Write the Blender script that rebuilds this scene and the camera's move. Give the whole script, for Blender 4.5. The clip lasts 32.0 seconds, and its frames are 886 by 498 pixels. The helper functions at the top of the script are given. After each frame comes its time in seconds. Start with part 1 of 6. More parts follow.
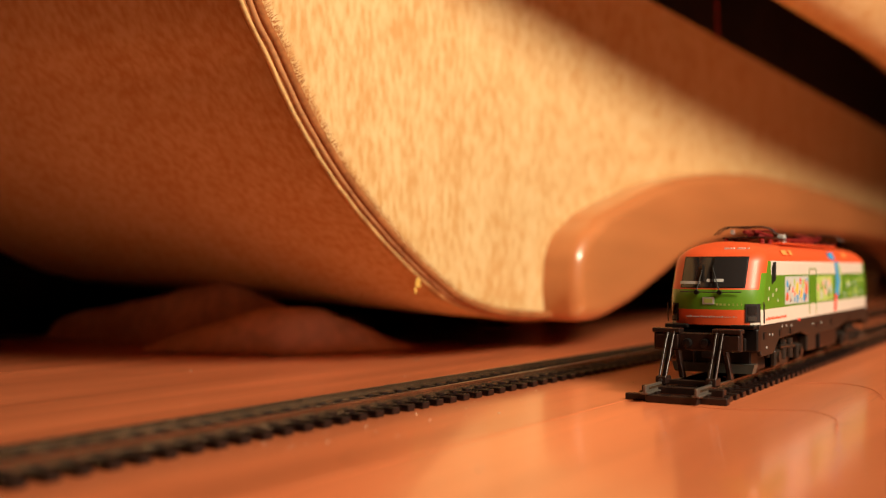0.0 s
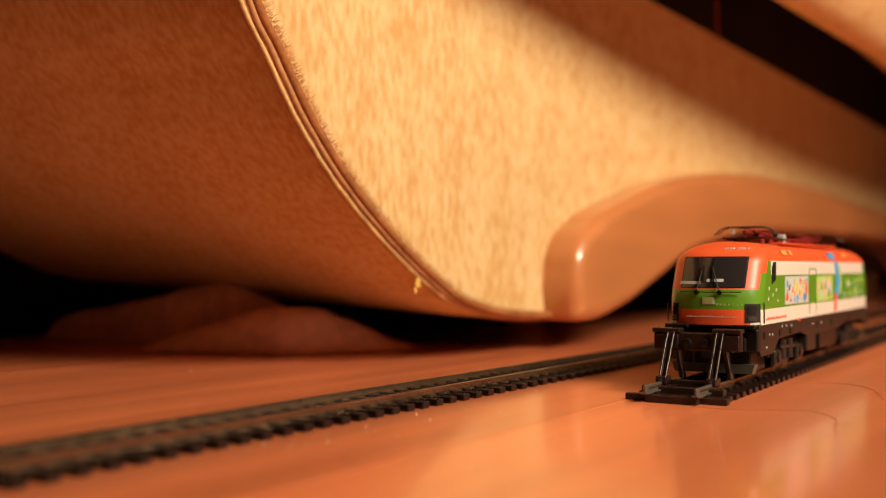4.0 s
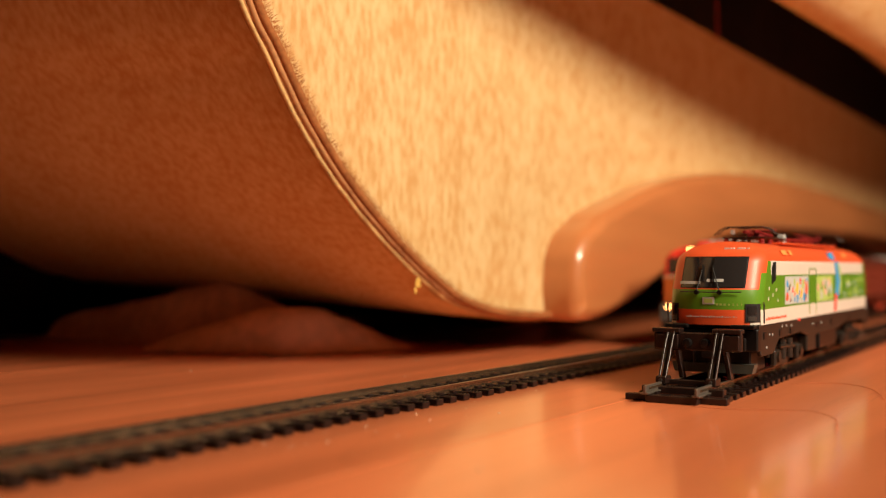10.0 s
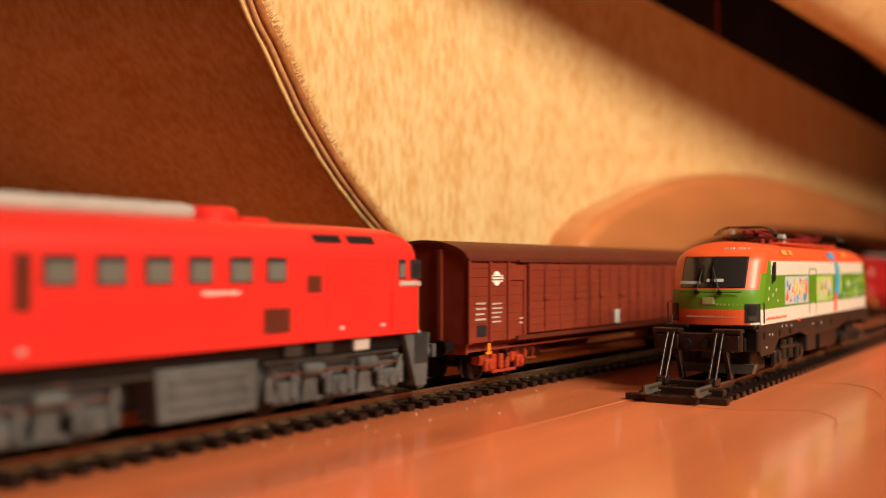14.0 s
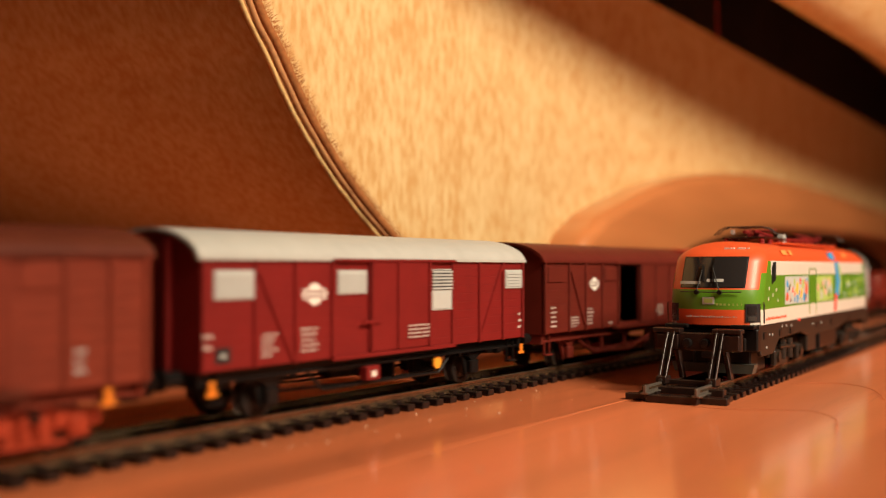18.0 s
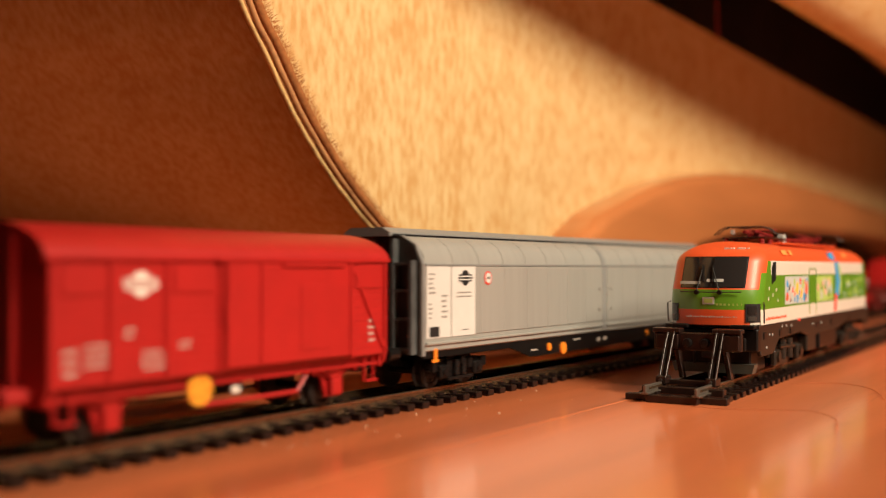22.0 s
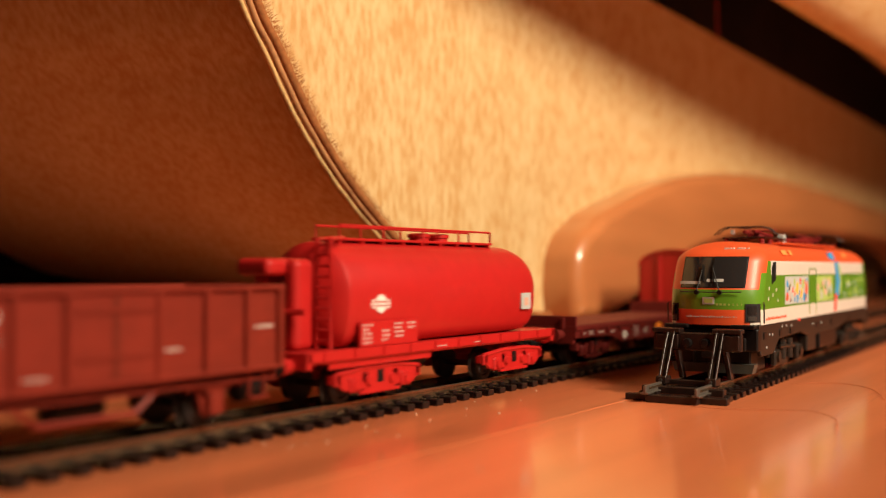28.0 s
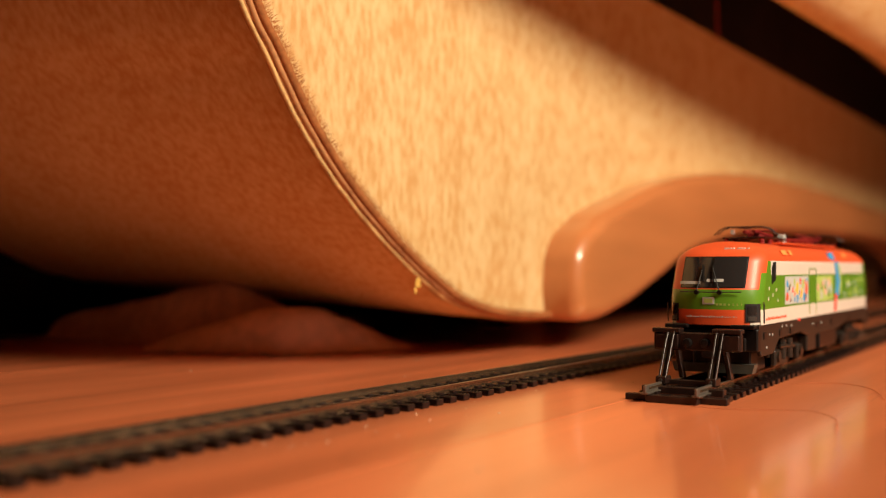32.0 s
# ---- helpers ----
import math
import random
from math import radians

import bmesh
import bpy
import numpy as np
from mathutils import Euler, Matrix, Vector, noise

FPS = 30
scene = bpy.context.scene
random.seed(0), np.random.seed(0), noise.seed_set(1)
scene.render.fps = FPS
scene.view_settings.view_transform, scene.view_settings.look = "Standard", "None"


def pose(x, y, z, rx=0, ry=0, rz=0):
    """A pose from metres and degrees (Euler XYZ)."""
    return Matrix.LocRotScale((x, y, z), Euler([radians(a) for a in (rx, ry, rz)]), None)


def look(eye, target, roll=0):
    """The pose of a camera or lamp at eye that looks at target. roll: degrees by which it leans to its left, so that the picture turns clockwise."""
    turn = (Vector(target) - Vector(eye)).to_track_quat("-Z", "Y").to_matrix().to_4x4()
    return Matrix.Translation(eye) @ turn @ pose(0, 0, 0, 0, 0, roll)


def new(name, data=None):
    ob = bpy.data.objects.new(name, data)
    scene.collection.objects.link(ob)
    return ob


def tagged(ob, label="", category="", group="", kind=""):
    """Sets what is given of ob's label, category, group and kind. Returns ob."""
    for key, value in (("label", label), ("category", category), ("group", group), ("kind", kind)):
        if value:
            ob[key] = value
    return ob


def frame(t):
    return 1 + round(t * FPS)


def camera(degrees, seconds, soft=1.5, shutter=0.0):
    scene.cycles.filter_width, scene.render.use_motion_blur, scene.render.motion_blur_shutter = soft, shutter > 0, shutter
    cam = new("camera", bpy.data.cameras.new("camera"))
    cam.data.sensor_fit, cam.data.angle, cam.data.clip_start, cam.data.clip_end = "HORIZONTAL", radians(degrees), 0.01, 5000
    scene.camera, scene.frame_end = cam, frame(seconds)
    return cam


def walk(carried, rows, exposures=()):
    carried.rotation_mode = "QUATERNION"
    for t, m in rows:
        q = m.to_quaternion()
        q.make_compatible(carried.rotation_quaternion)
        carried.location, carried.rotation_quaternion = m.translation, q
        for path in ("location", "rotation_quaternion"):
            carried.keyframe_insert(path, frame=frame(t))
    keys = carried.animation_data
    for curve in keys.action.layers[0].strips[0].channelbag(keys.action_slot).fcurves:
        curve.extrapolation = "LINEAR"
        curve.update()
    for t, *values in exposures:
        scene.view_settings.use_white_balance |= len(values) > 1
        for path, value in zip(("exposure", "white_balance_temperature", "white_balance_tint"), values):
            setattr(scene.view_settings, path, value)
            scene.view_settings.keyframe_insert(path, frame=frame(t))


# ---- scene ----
# World: x runs along the two tracks (away from the camera), y across them, z up; the camera stands over the origin.
TURN = 33.4
EYE = (0.0, 0.0, 0.0423)
cam = camera(46.0, 32.0, soft=1.15, shutter=0.5)
cam.data.dof.use_dof = True
cam.data.dof.focus_distance = 0.345
cam.data.dof.aperture_fstop = 7.2
AIM = (math.cos(radians(TURN)), math.sin(radians(TURN)), EYE[2] + math.tan(radians(1.045)))
walk(cam, [(0.0, look(EYE, AIM)), (32.0, look(EYE, AIM))],
     [(0.0, 0.0), (22.6, 0.0), (23.0, -0.04), (23.5, -0.18), (24.0, -0.27), (25.2, -0.27), (25.6, -0.22), (26.6, -0.06), (27.5, 0.0), (32.0, 0.0)])

# ---- light: one warm shaded lamp, behind and above the camera, turned towards the tracks ----
world = bpy.data.worlds.new("room_air")
scene.world = world
world.use_nodes = True
world.node_tree.nodes["Background"].inputs[0].default_value = (1.0, 0.72, 0.52, 1)
world.node_tree.nodes["Background"].inputs[1].default_value = 0.002
lamp_data = bpy.data.lights.new("room_lamp", "SPOT")
lamp_data.spot_size, lamp_data.spot_blend = radians(69.0), 0.8
lamp_data.shadow_soft_size, lamp_data.energy = 0.27, 150.0
lamp_data.color = (1.0, 0.80, 0.575)
lamp = new("room_lamp", lamp_data)
lamp.matrix_world = look((0.20, -0.88, 0.88), (0.62, 0.18, 0.05))

RAIL = 0.0046          # rail head above the floor
MAIN_Y = 0.1925        # centre line of the running track
SIDING_TURN = 2.0
SIDING_AT = (0.3125, 0.1200, 0.0)      # end of the siding
LOCO_AT = (0.3465, 0.1199, RAIL)       # nose of the parked engine


# ---- materials ----
def material(name, colour, rough=0.5, metal=0.0, grain=0.0, scale=400.0, bump=0.0, coat=0.0, gloss=0.15, stretch=(1, 1, 1), emit=0.0, vary=0.0, spread=0.15, spec=0.5, blotch=1.0, low=None):
    m = bpy.data.materials.new(name)
    m.use_nodes = True
    nt = m.node_tree
    b = nt.nodes["Principled BSDF"]
    b.inputs["Base Color"].default_value = (*colour, 1)
    b.inputs["Roughness"].default_value = rough
    b.inputs["Metallic"].default_value = metal
    b.inputs["Coat Weight"].default_value = coat
    b.inputs["Coat Roughness"].default_value = gloss
    b.inputs["Specular IOR Level"].default_value = spec
    if emit:
        b.inputs["Emission Color"].default_value = (*colour, 1)
        b.inputs["Emission Strength"].default_value = emit
    if grain or bump:
        tc = nt.nodes.new("ShaderNodeTexCoord")
        mp = nt.nodes.new("ShaderNodeMapping")
        mp.inputs["Scale"].default_value = stretch
        nt.links.new(tc.outputs["Object"], mp.inputs["Vector"])
        fine = nt.nodes.new("ShaderNodeTexNoise")
        fine.inputs["Scale"].default_value = scale
        fine.inputs["Detail"].default_value = 4
        coarse = nt.nodes.new("ShaderNodeTexNoise")
        coarse.inputs["Scale"].default_value = scale * 0.12
        for n in (fine, coarse):
            nt.links.new(mp.outputs[0], n.inputs["Vector"])
        if vary:
            info = nt.nodes.new("ShaderNodeObjectInfo")
            shift = nt.nodes.new("ShaderNodeVectorMath")
            shift.operation = "ADD"
            scl = nt.nodes.new("ShaderNodeMath")
            scl.operation = "MULTIPLY"
            scl.inputs[1].default_value = 37.0
            nt.links.new(info.outputs["Random"], scl.inputs[0])
            nt.links.new(mp.outputs[0], shift.inputs[0])
            nt.links.new(scl.outputs[0], shift.inputs[1])
            for n in (fine, coarse):
                nt.links.new(shift.outputs[0], n.inputs["Vector"])
        add = nt.nodes.new("ShaderNodeMath")
        add.operation = "ADD"
        nt.links.new(fine.outputs[0], add.inputs[0])
        part_of = nt.nodes.new("ShaderNodeMath")
        part_of.operation = "MULTIPLY"
        part_of.inputs[1].default_value = blotch
        nt.links.new(coarse.outputs[0], part_of.inputs[0])
        nt.links.new(part_of.outputs[0], add.inputs[1])
        half = nt.nodes.new("ShaderNodeMath")
        half.operation = "MULTIPLY"
        half.inputs[1].default_value = 1 / (1 + blotch)
        nt.links.new(add.outputs[0], half.inputs[0])
        if grain:
            ramp = nt.nodes.new("ShaderNodeValToRGB")
            lo = low or [max(0, c * (1 - grain)) for c in colour]
            hi = [min(1, c * (1 + grain)) for c in colour]
            ramp.color_ramp.elements[0].position, ramp.color_ramp.elements[1].position = 0.5 - spread, 0.5 + spread
            ramp.color_ramp.elements[0].color, ramp.color_ramp.elements[1].color = (*lo, 1), (*hi, 1)
            nt.links.new(half.outputs[0], ramp.inputs[0])
            out = ramp.outputs[0]
            if vary:
                hsv = nt.nodes.new("ShaderNodeHueSaturation")
                mr = nt.nodes.new("ShaderNodeMapRange")
                mr.inputs[3].default_value, mr.inputs[4].default_value = 1 - vary, 1 + vary
                nt.links.new(info.outputs["Random"], mr.inputs[0])
                nt.links.new(mr.outputs[0], hsv.inputs["Value"])
                nt.links.new(out, hsv.inputs["Color"])
                out = hsv.outputs[0]
            nt.links.new(out, b.inputs["Base Color"])
        if bump:
            bp = nt.nodes.new("ShaderNodeBump")
            bp.inputs["Strength"].default_value = bump
            bp.inputs["Distance"].default_value = 0.3 / scale
            nt.links.new(half.outputs[0], bp.inputs["Height"])
            nt.links.new(bp.outputs[0], b.inputs["Normal"])
    return m


FABRIC = material("sofa_fabric", (0.585, 0.430, 0.220), 0.95, grain=0.10, scale=330, bump=0.25, stretch=(1, 1, 0.40), spread=0.12, spec=0.05, blotch=0.35, low=(0.53, 0.312, 0.122))
# dark brown that holds the fuzzy shadow beside the sofa's seam
PILE = material("seam_shade_pile", (0.30, 0.115, 0.04), 0.95, grain=0.3, scale=600, bump=0.5, spec=0.1)
STAIN = material("glue_stain", (0.50, 0.30, 0.06), 0.8, grain=0.3, scale=500)
PIPING = material("piping_cord", (0.58, 0.39, 0.16), 0.8, grain=0.25, scale=500, bump=0.4)
CORD = material("brown_piping_cord", (0.40, 0.19, 0.075), 0.85, grain=0.25, scale=500, bump=0.4)
WOOD = material("varnished_wood", (0.47, 0.175, 0.06), 0.34, grain=0.14, scale=60, coat=0.75, gloss=0.08, stretch=(0.15, 1, 1))
FLOOR = material("floor_laminate", (0.69, 0.198, 0.079), 0.30, grain=0.30, scale=50, bump=0.035, coat=0.6, gloss=0.115, stretch=(0.07, 1, 1), vary=0.06)


def veins(m, colour, scale, stretch):
    """Sparse dark wood veins over a plain wood material."""
    nt = m.node_tree
    b = nt.nodes["Principled BSDF"]
    was = b.inputs["Base Color"].links[0].from_socket
    tc = nt.nodes.new("ShaderNodeTexCoord")
    info = nt.nodes.new("ShaderNodeObjectInfo")
    scl = nt.nodes.new("ShaderNodeMath")
    scl.operation = "MULTIPLY"
    scl.inputs[1].default_value = 11.0
    nt.links.new(info.outputs["Random"], scl.inputs[0])
    mp = nt.nodes.new("ShaderNodeMapping")
    mp.inputs["Scale"].default_value = stretch
    nt.links.new(tc.outputs["Object"], mp.inputs["Vector"])
    nt.links.new(scl.outputs[0], mp.inputs["Location"])
    lines = []
    for s, d, p0, p1, p2 in ((scale, 1.6, 0.485, 0.5, 0.515), (scale * 0.5, 0.6, 0.50, 0.62, 0.9)):
        n = nt.nodes.new("ShaderNodeTexNoise")
        n.inputs["Scale"].default_value = s
        n.inputs["Detail"].default_value = 3
        n.inputs["Distortion"].default_value = d
        nt.links.new(mp.outputs[0], n.inputs["Vector"])
        r = nt.nodes.new("ShaderNodeValToRGB")
        r.color_ramp.elements[0].position, r.color_ramp.elements[1].position = p0, p1
        r.color_ramp.elements[0].color, r.color_ramp.elements[1].color = (0, 0, 0, 1), (1, 1, 1, 1)
        if p2 < 0.6:
            e = r.color_ramp.elements.new(p2)
            e.color = (0, 0, 0, 1)
        nt.links.new(n.outputs[0], r.inputs[0])
        lines.append(r)
    both = nt.nodes.new("ShaderNodeMath")
    both.operation = "MULTIPLY"
    nt.links.new(lines[0].outputs[0], both.inputs[0])
    nt.links.new(lines[1].outputs[0], both.inputs[1])
    part_of = nt.nodes.new("ShaderNodeMath")
    part_of.operation = "MULTIPLY"
    part_of.inputs[1].default_value = 0.22
    nt.links.new(both.outputs[0], part_of.inputs[0])
    mix = nt.nodes.new("ShaderNodeMix")
    mix.data_type = "RGBA"
    nt.links.new(part_of.outputs[0], mix.inputs[0])
    nt.links.new(was, mix.inputs[6])
    mix.inputs[7].default_value = (*colour, 1)
    nt.links.new(mix.outputs[2], b.inputs["Base Color"])


veins(FLOOR, (0.20, 0.045, 0.014), 16, (0.22, 1, 1))
veins(FLOOR, (0.16, 0.035, 0.012), 130, (0.045, 1, 1))
JOINT = material("floor_joint", (0.12, 0.04, 0.015), 0.7)
WALL = material("wall_paint", (0.28, 0.235, 0.20), 0.9, grain=0.05, scale=30)
# near-black that holds the shade of the gaps under the seat
DARK = material("gap_shade_black", (0.012, 0.009, 0.008), 0.95, grain=0.3, scale=100, spec=0.1)
BROWNCLOTH = material("brown_cloth", (0.85, 0.52, 0.38), 0.95, grain=0.2, scale=150, bump=0.3, spec=0.1)
SLEEPER = material("sleeper_plastic", (0.015, 0.009, 0.008), 0.17, grain=0.25, scale=900, bump=0.1, spec=0.4)
RAILM = material("rail_metal", (0.36, 0.23, 0.135), 0.24, metal=0.9, grain=0.2, scale=500)
RAILTOP = material("rail_head", (0.50, 0.42, 0.32), 0.28, metal=0.9, grain=0.2, scale=600)
RED = material("diesel_red_paint", (0.70, 0.022, 0.016), 0.42, grain=0.05, scale=150, coat=0.15)
PANELORANGE = material("diesel_orange_paint", (0.66, 0.27, 0.075), 0.45, grain=0.06, scale=150)
BOGIEGREY = material("bogie_grey", (0.075, 0.082, 0.086), 0.5, grain=0.3, scale=300, bump=0.3)
APRON = material("apron_slate", (0.030, 0.033, 0.034), 0.3, grain=0.25, scale=250)
GUARD = material("guard_grey_green", (0.045, 0.05, 0.042), 0.4, grain=0.2, scale=250)
SILVER = material("silver_paint", (0.60, 0.58, 0.55), 0.35, metal=0.35, grain=0.1, scale=200)
OXIDE = material("oxide_brown_paint", (0.178, 0.029, 0.014), 0.55, grain=0.14, scale=200, bump=0.1, spec=0.25)
OXIDEDK = material("oxide_dark_roof", (0.098, 0.020, 0.010), 0.5, grain=0.14, scale=200, spec=0.25)
CARMINE = material("carmine_paint", (0.165, 0.010, 0.009), 0.5, grain=0.1, scale=200, spec=0.3)
OPENRED = material("open_wagon_paint", (0.19, 0.021, 0.011), 0.5, grain=0.14, scale=200, bump=0.1, spec=0.25)
BOGIERED = material("oxide_red_plastic", (0.33, 0.040, 0.016), 0.4, grain=0.14, scale=260, bump=0.1, spec=0.35)
BROWN = material("dark_brown_paint", (0.108, 0.0145, 0.009), 0.5, grain=0.12, scale=200, spec=0.22)
BRIGHT = material("bright_red_paint", (0.39, 0.011, 0.010), 0.45, grain=0.08, scale=200)
TANKRED = material("tank_red_paint", (0.44, 0.012, 0.011), 0.4, grain=0.08, scale=200, coat=0.1)
FLATRED = material("flat_wagon_paint", (0.110, 0.011, 0.009), 0.5, grain=0.15, scale=220, spec=0.25)
DECK = material("flat_wagon_deck", (0.130, 0.022, 0.014), 0.6, grain=0.2, scale=220, stretch=(2, 0.3, 1), spec=0.25)
CREAMROOF = material("cream_roof", (0.42, 0.43, 0.41), 0.5, grain=0.06, scale=200)
WALLGREY = material("sliding_wall_grey", (0.335, 0.34, 0.325), 0.4, metal=0.15, grain=0.05, scale=200, stretch=(3, 1, 0.2))
ROOFGREY = material("sliding_roof_grey", (0.27, 0.28, 0.28), 0.4, metal=0.2, grain=0.06, scale=200)
BLACK = material("black_plastic", (0.008, 0.007, 0.007), 0.3, grain=0.2, scale=300, spec=0.25)
WHEEL = material("wheel_metal", (0.035, 0.03, 0.028), 0.4, metal=0.6, grain=0.2, scale=300)
PRINTGREY = material("grey_print", (0.20, 0.19, 0.18), 0.5)
PLACARD = material("white_placard", (0.60, 0.61, 0.60), 0.5, grain=0.04, scale=200)
WHITE = material("white_print", (0.78, 0.75, 0.70), 0.5)
FAINT = material("worn_white_print", (0.52, 0.47, 0.43), 0.6)
RAILEND = material("bright_rail_end", (0.17, 0.15, 0.13), 0.3, metal=0.6, grain=0.15, scale=500)
PALE = material("pale_plate", (0.44, 0.47, 0.46), 0.5, grain=0.05, scale=200)
YELLOW = material("yellow_plastic", (0.75, 0.33, 0.03), 0.45, grain=0.1, scale=300)
ORANGEBIT = material("orange_plastic", (0.80, 0.24, 0.02), 0.45, grain=0.1, scale=300)
PRINTBLACK = material("black_print", (0.015, 0.015, 0.017), 0.5)
GLASS = material("smoked_glazing", (0.020, 0.018, 0.018), 0.08, spec=0.6)
GREYGLASS = material("grey_glazing", (0.15, 0.15, 0.135), 0.12, spec=0.6)
LAMPGLOW = material("lit_lamp", (1.0, 0.36, 0.10), 0.4, emit=12.0)
LENS = material("unlit_lamp", (0.03, 0.03, 0.032), 0.12)
TORANGE = material("engine_orange_paint", (0.68, 0.090, 0.023), 0.42, grain=0.04, scale=200, coat=0.08)
FLASH = material("roof_flash_paint", (0.85, 0.30, 0.08), 0.45)
TGREEN = material("engine_green_paint", (0.098, 0.255, 0.014), 0.36, grain=0.05, scale=200, coat=0.3)
TWHITE = material("engine_white_paint", (0.67, 0.63, 0.56), 0.38, grain=0.04, scale=200, coat=0.3)
TGREY = material("engine_frame_brown", (0.020, 0.015, 0.012), 0.34, grain=0.2, scale=250, spec=0.3)
DARKRED = material("dark_red_insulator", (0.22, 0.012, 0.012), 0.4, grain=0.1, scale=300)
STOPBROWN = material("buffer_stop_brown", (0.021, 0.011, 0.009), 0.26, grain=0.25, scale=500, bump=0.12, spec=0.35)
BLUE = material("blue_print", (0.03, 0.28, 0.60), 0.5)
SUN = material("yellow_print", (0.85, 0.50, 0.03), 0.5)
PRINTRED = material("red_print", (0.70, 0.05, 0.03), 0.5)
LIGHTGREEN = material("light_green_print", (0.35, 0.50, 0.12), 0.5)
STEEL = material("dark_steel", (0.06, 0.055, 0.05), 0.4, metal=0.5, grain=0.2, scale=300)
PINK = material("pastel_pink_print", (0.62, 0.36, 0.27), 0.5)
PASTEL = material("pastel_blue_print", (0.36, 0.48, 0.46), 0.5)
REDCORD = material("red_cord", (0.30, 0.02, 0.015), 0.7)
THREAD = material("dark_thread", (0.40, 0.115, 0.042), 0.9)
DUST = material("dust", (0.55, 0.40, 0.28), 0.9)
MM = 0.001


# ---- mesh helpers ----
def mesh_of(bm, name, mat):
    me = bpy.data.meshes.new(name)
    bm.normal_update()
    bm.to_mesh(me)
    bm.free()
    for m in (mat if isinstance(mat, (list, tuple)) else [mat]):
        me.materials.append(m)
    return me


def part(name, bm, mat, parent=None, label="", smooth=False):
    me = mesh_of(bm, name, mat)
    if smooth:
        me.shade_smooth()
        me.set_sharp_from_angle(angle=radians(smooth if smooth > 1 else 35))
    ob = new(name, me)
    ob.parent = parent
    if label:
        tagged(ob, label)
    return ob


def thing(name, label, category, group="", kind="", at=(0, 0, 0), turn=0.0):
    ob = tagged(new(name), label, category, group, kind)
    ob.location = at
    ob.rotation_euler[2] = radians(turn)
    return ob


def box(x0, x1, y0, y1, z0, z1, bevel=0.0, bm=None, segs=2):
    """A block, in metres; with bevel its edges are rounded."""
    target = bm
    bm = bmesh.new() if (target is None or bevel) else target
    vs = [bm.verts.new((x, y, z)) for x in (x0, x1) for y in (y0, y1) for z in (z0, z1)]
    fs = [bm.faces.new([vs[i] for i in f]) for f in ((0, 1, 3, 2), (4, 6, 7, 5), (0, 4, 5, 1), (2, 3, 7, 6), (0, 2, 6, 4), (1, 5, 7, 3))]
    if bevel:
        es = list({e for f in fs for e in f.edges})
        bmesh.ops.bevel(bm, geom=es, offset=bevel, segments=segs, affect="EDGES", profile=0.5)
        if target is not None:
            join(target, bm)
            return target
    return bm


def join(target, bm):
    me = bpy.data.meshes.new("tmp")
    bm.to_mesh(me)
    bm.free()
    target.from_mesh(me)
    bpy.data.meshes.remove(me)
    return target


def mbox(x0, x1, y0, y1, z0, z1, bevel=0.0, bm=None, segs=1):
    """A block in millimetres."""
    x0, x1 = sorted((x0, x1))
    y0, y1 = sorted((y0, y1))
    z0, z1 = sorted((z0, z1))
    return box(x0 * MM, x1 * MM, y0 * MM, y1 * MM, z0 * MM, z1 * MM, bevel * MM, bm, segs)


def prism(profile, a, b, axis="x", bm=None, bevel=0.0):
    """A closed outline, in millimetres, drawn out between a and b along an axis. Outline pairs: (y, z), (x, z) or (x, y)."""
    target = bm
    bm = bmesh.new()
    put = {"x": lambda q, d: (d, q[0], q[1]), "y": lambda q, d: (q[0], d, q[1]), "z": lambda q, d: (q[0], q[1], d)}[axis]
    one = [bm.verts.new([c * MM for c in put(q, a)]) for q in profile]
    two = [bm.verts.new([c * MM for c in put(q, b)]) for q in profile]
    n = len(profile)
    bm.faces.new(one)
    bm.faces.new(two[::-1])
    for i in range(n):
        bm.faces.new((one[(i + 1) % n], one[i], two[i], two[(i + 1) % n]))
    bmesh.ops.recalc_face_normals(bm, faces=bm.faces)
    if bevel:
        bmesh.ops.bevel(bm, geom=list(bm.edges), offset=bevel * MM, segments=1, affect="EDGES")
    return bm if target is None else join(target, bm)


def disc(x, y, z, r, depth, axis="y", bm=None, n=16, r2=None):
    """A round piece in millimetres, its axis along x, y or z, between the coordinate and coordinate + depth."""
    pts = [(math.cos(k * math.tau / n), math.sin(k * math.tau / n)) for k in range(n)]
    target = bm
    bm = bmesh.new()
    r2 = r if r2 is None else r2
    put = {"x": lambda c, s, d: (x + d, y + c, z + s), "y": lambda c, s, d: (x + c, y + d, z + s), "z": lambda c, s, d: (x + c, y + s, z + d)}[axis]
    one = [bm.verts.new([q * MM for q in put(c * r, s * r, 0)]) for c, s in pts]
    two = [bm.verts.new([q * MM for q in put(c * r2, s * r2, depth)]) for c, s in pts]
    bm.faces.new(one)
    bm.faces.new(two[::-1])
    for i in range(n):
        bm.faces.new((one[(i + 1) % n], one[i], two[i], two[(i + 1) % n]))
    bmesh.ops.recalc_face_normals(bm, faces=bm.faces)
    return bm if target is None else join(target, bm)


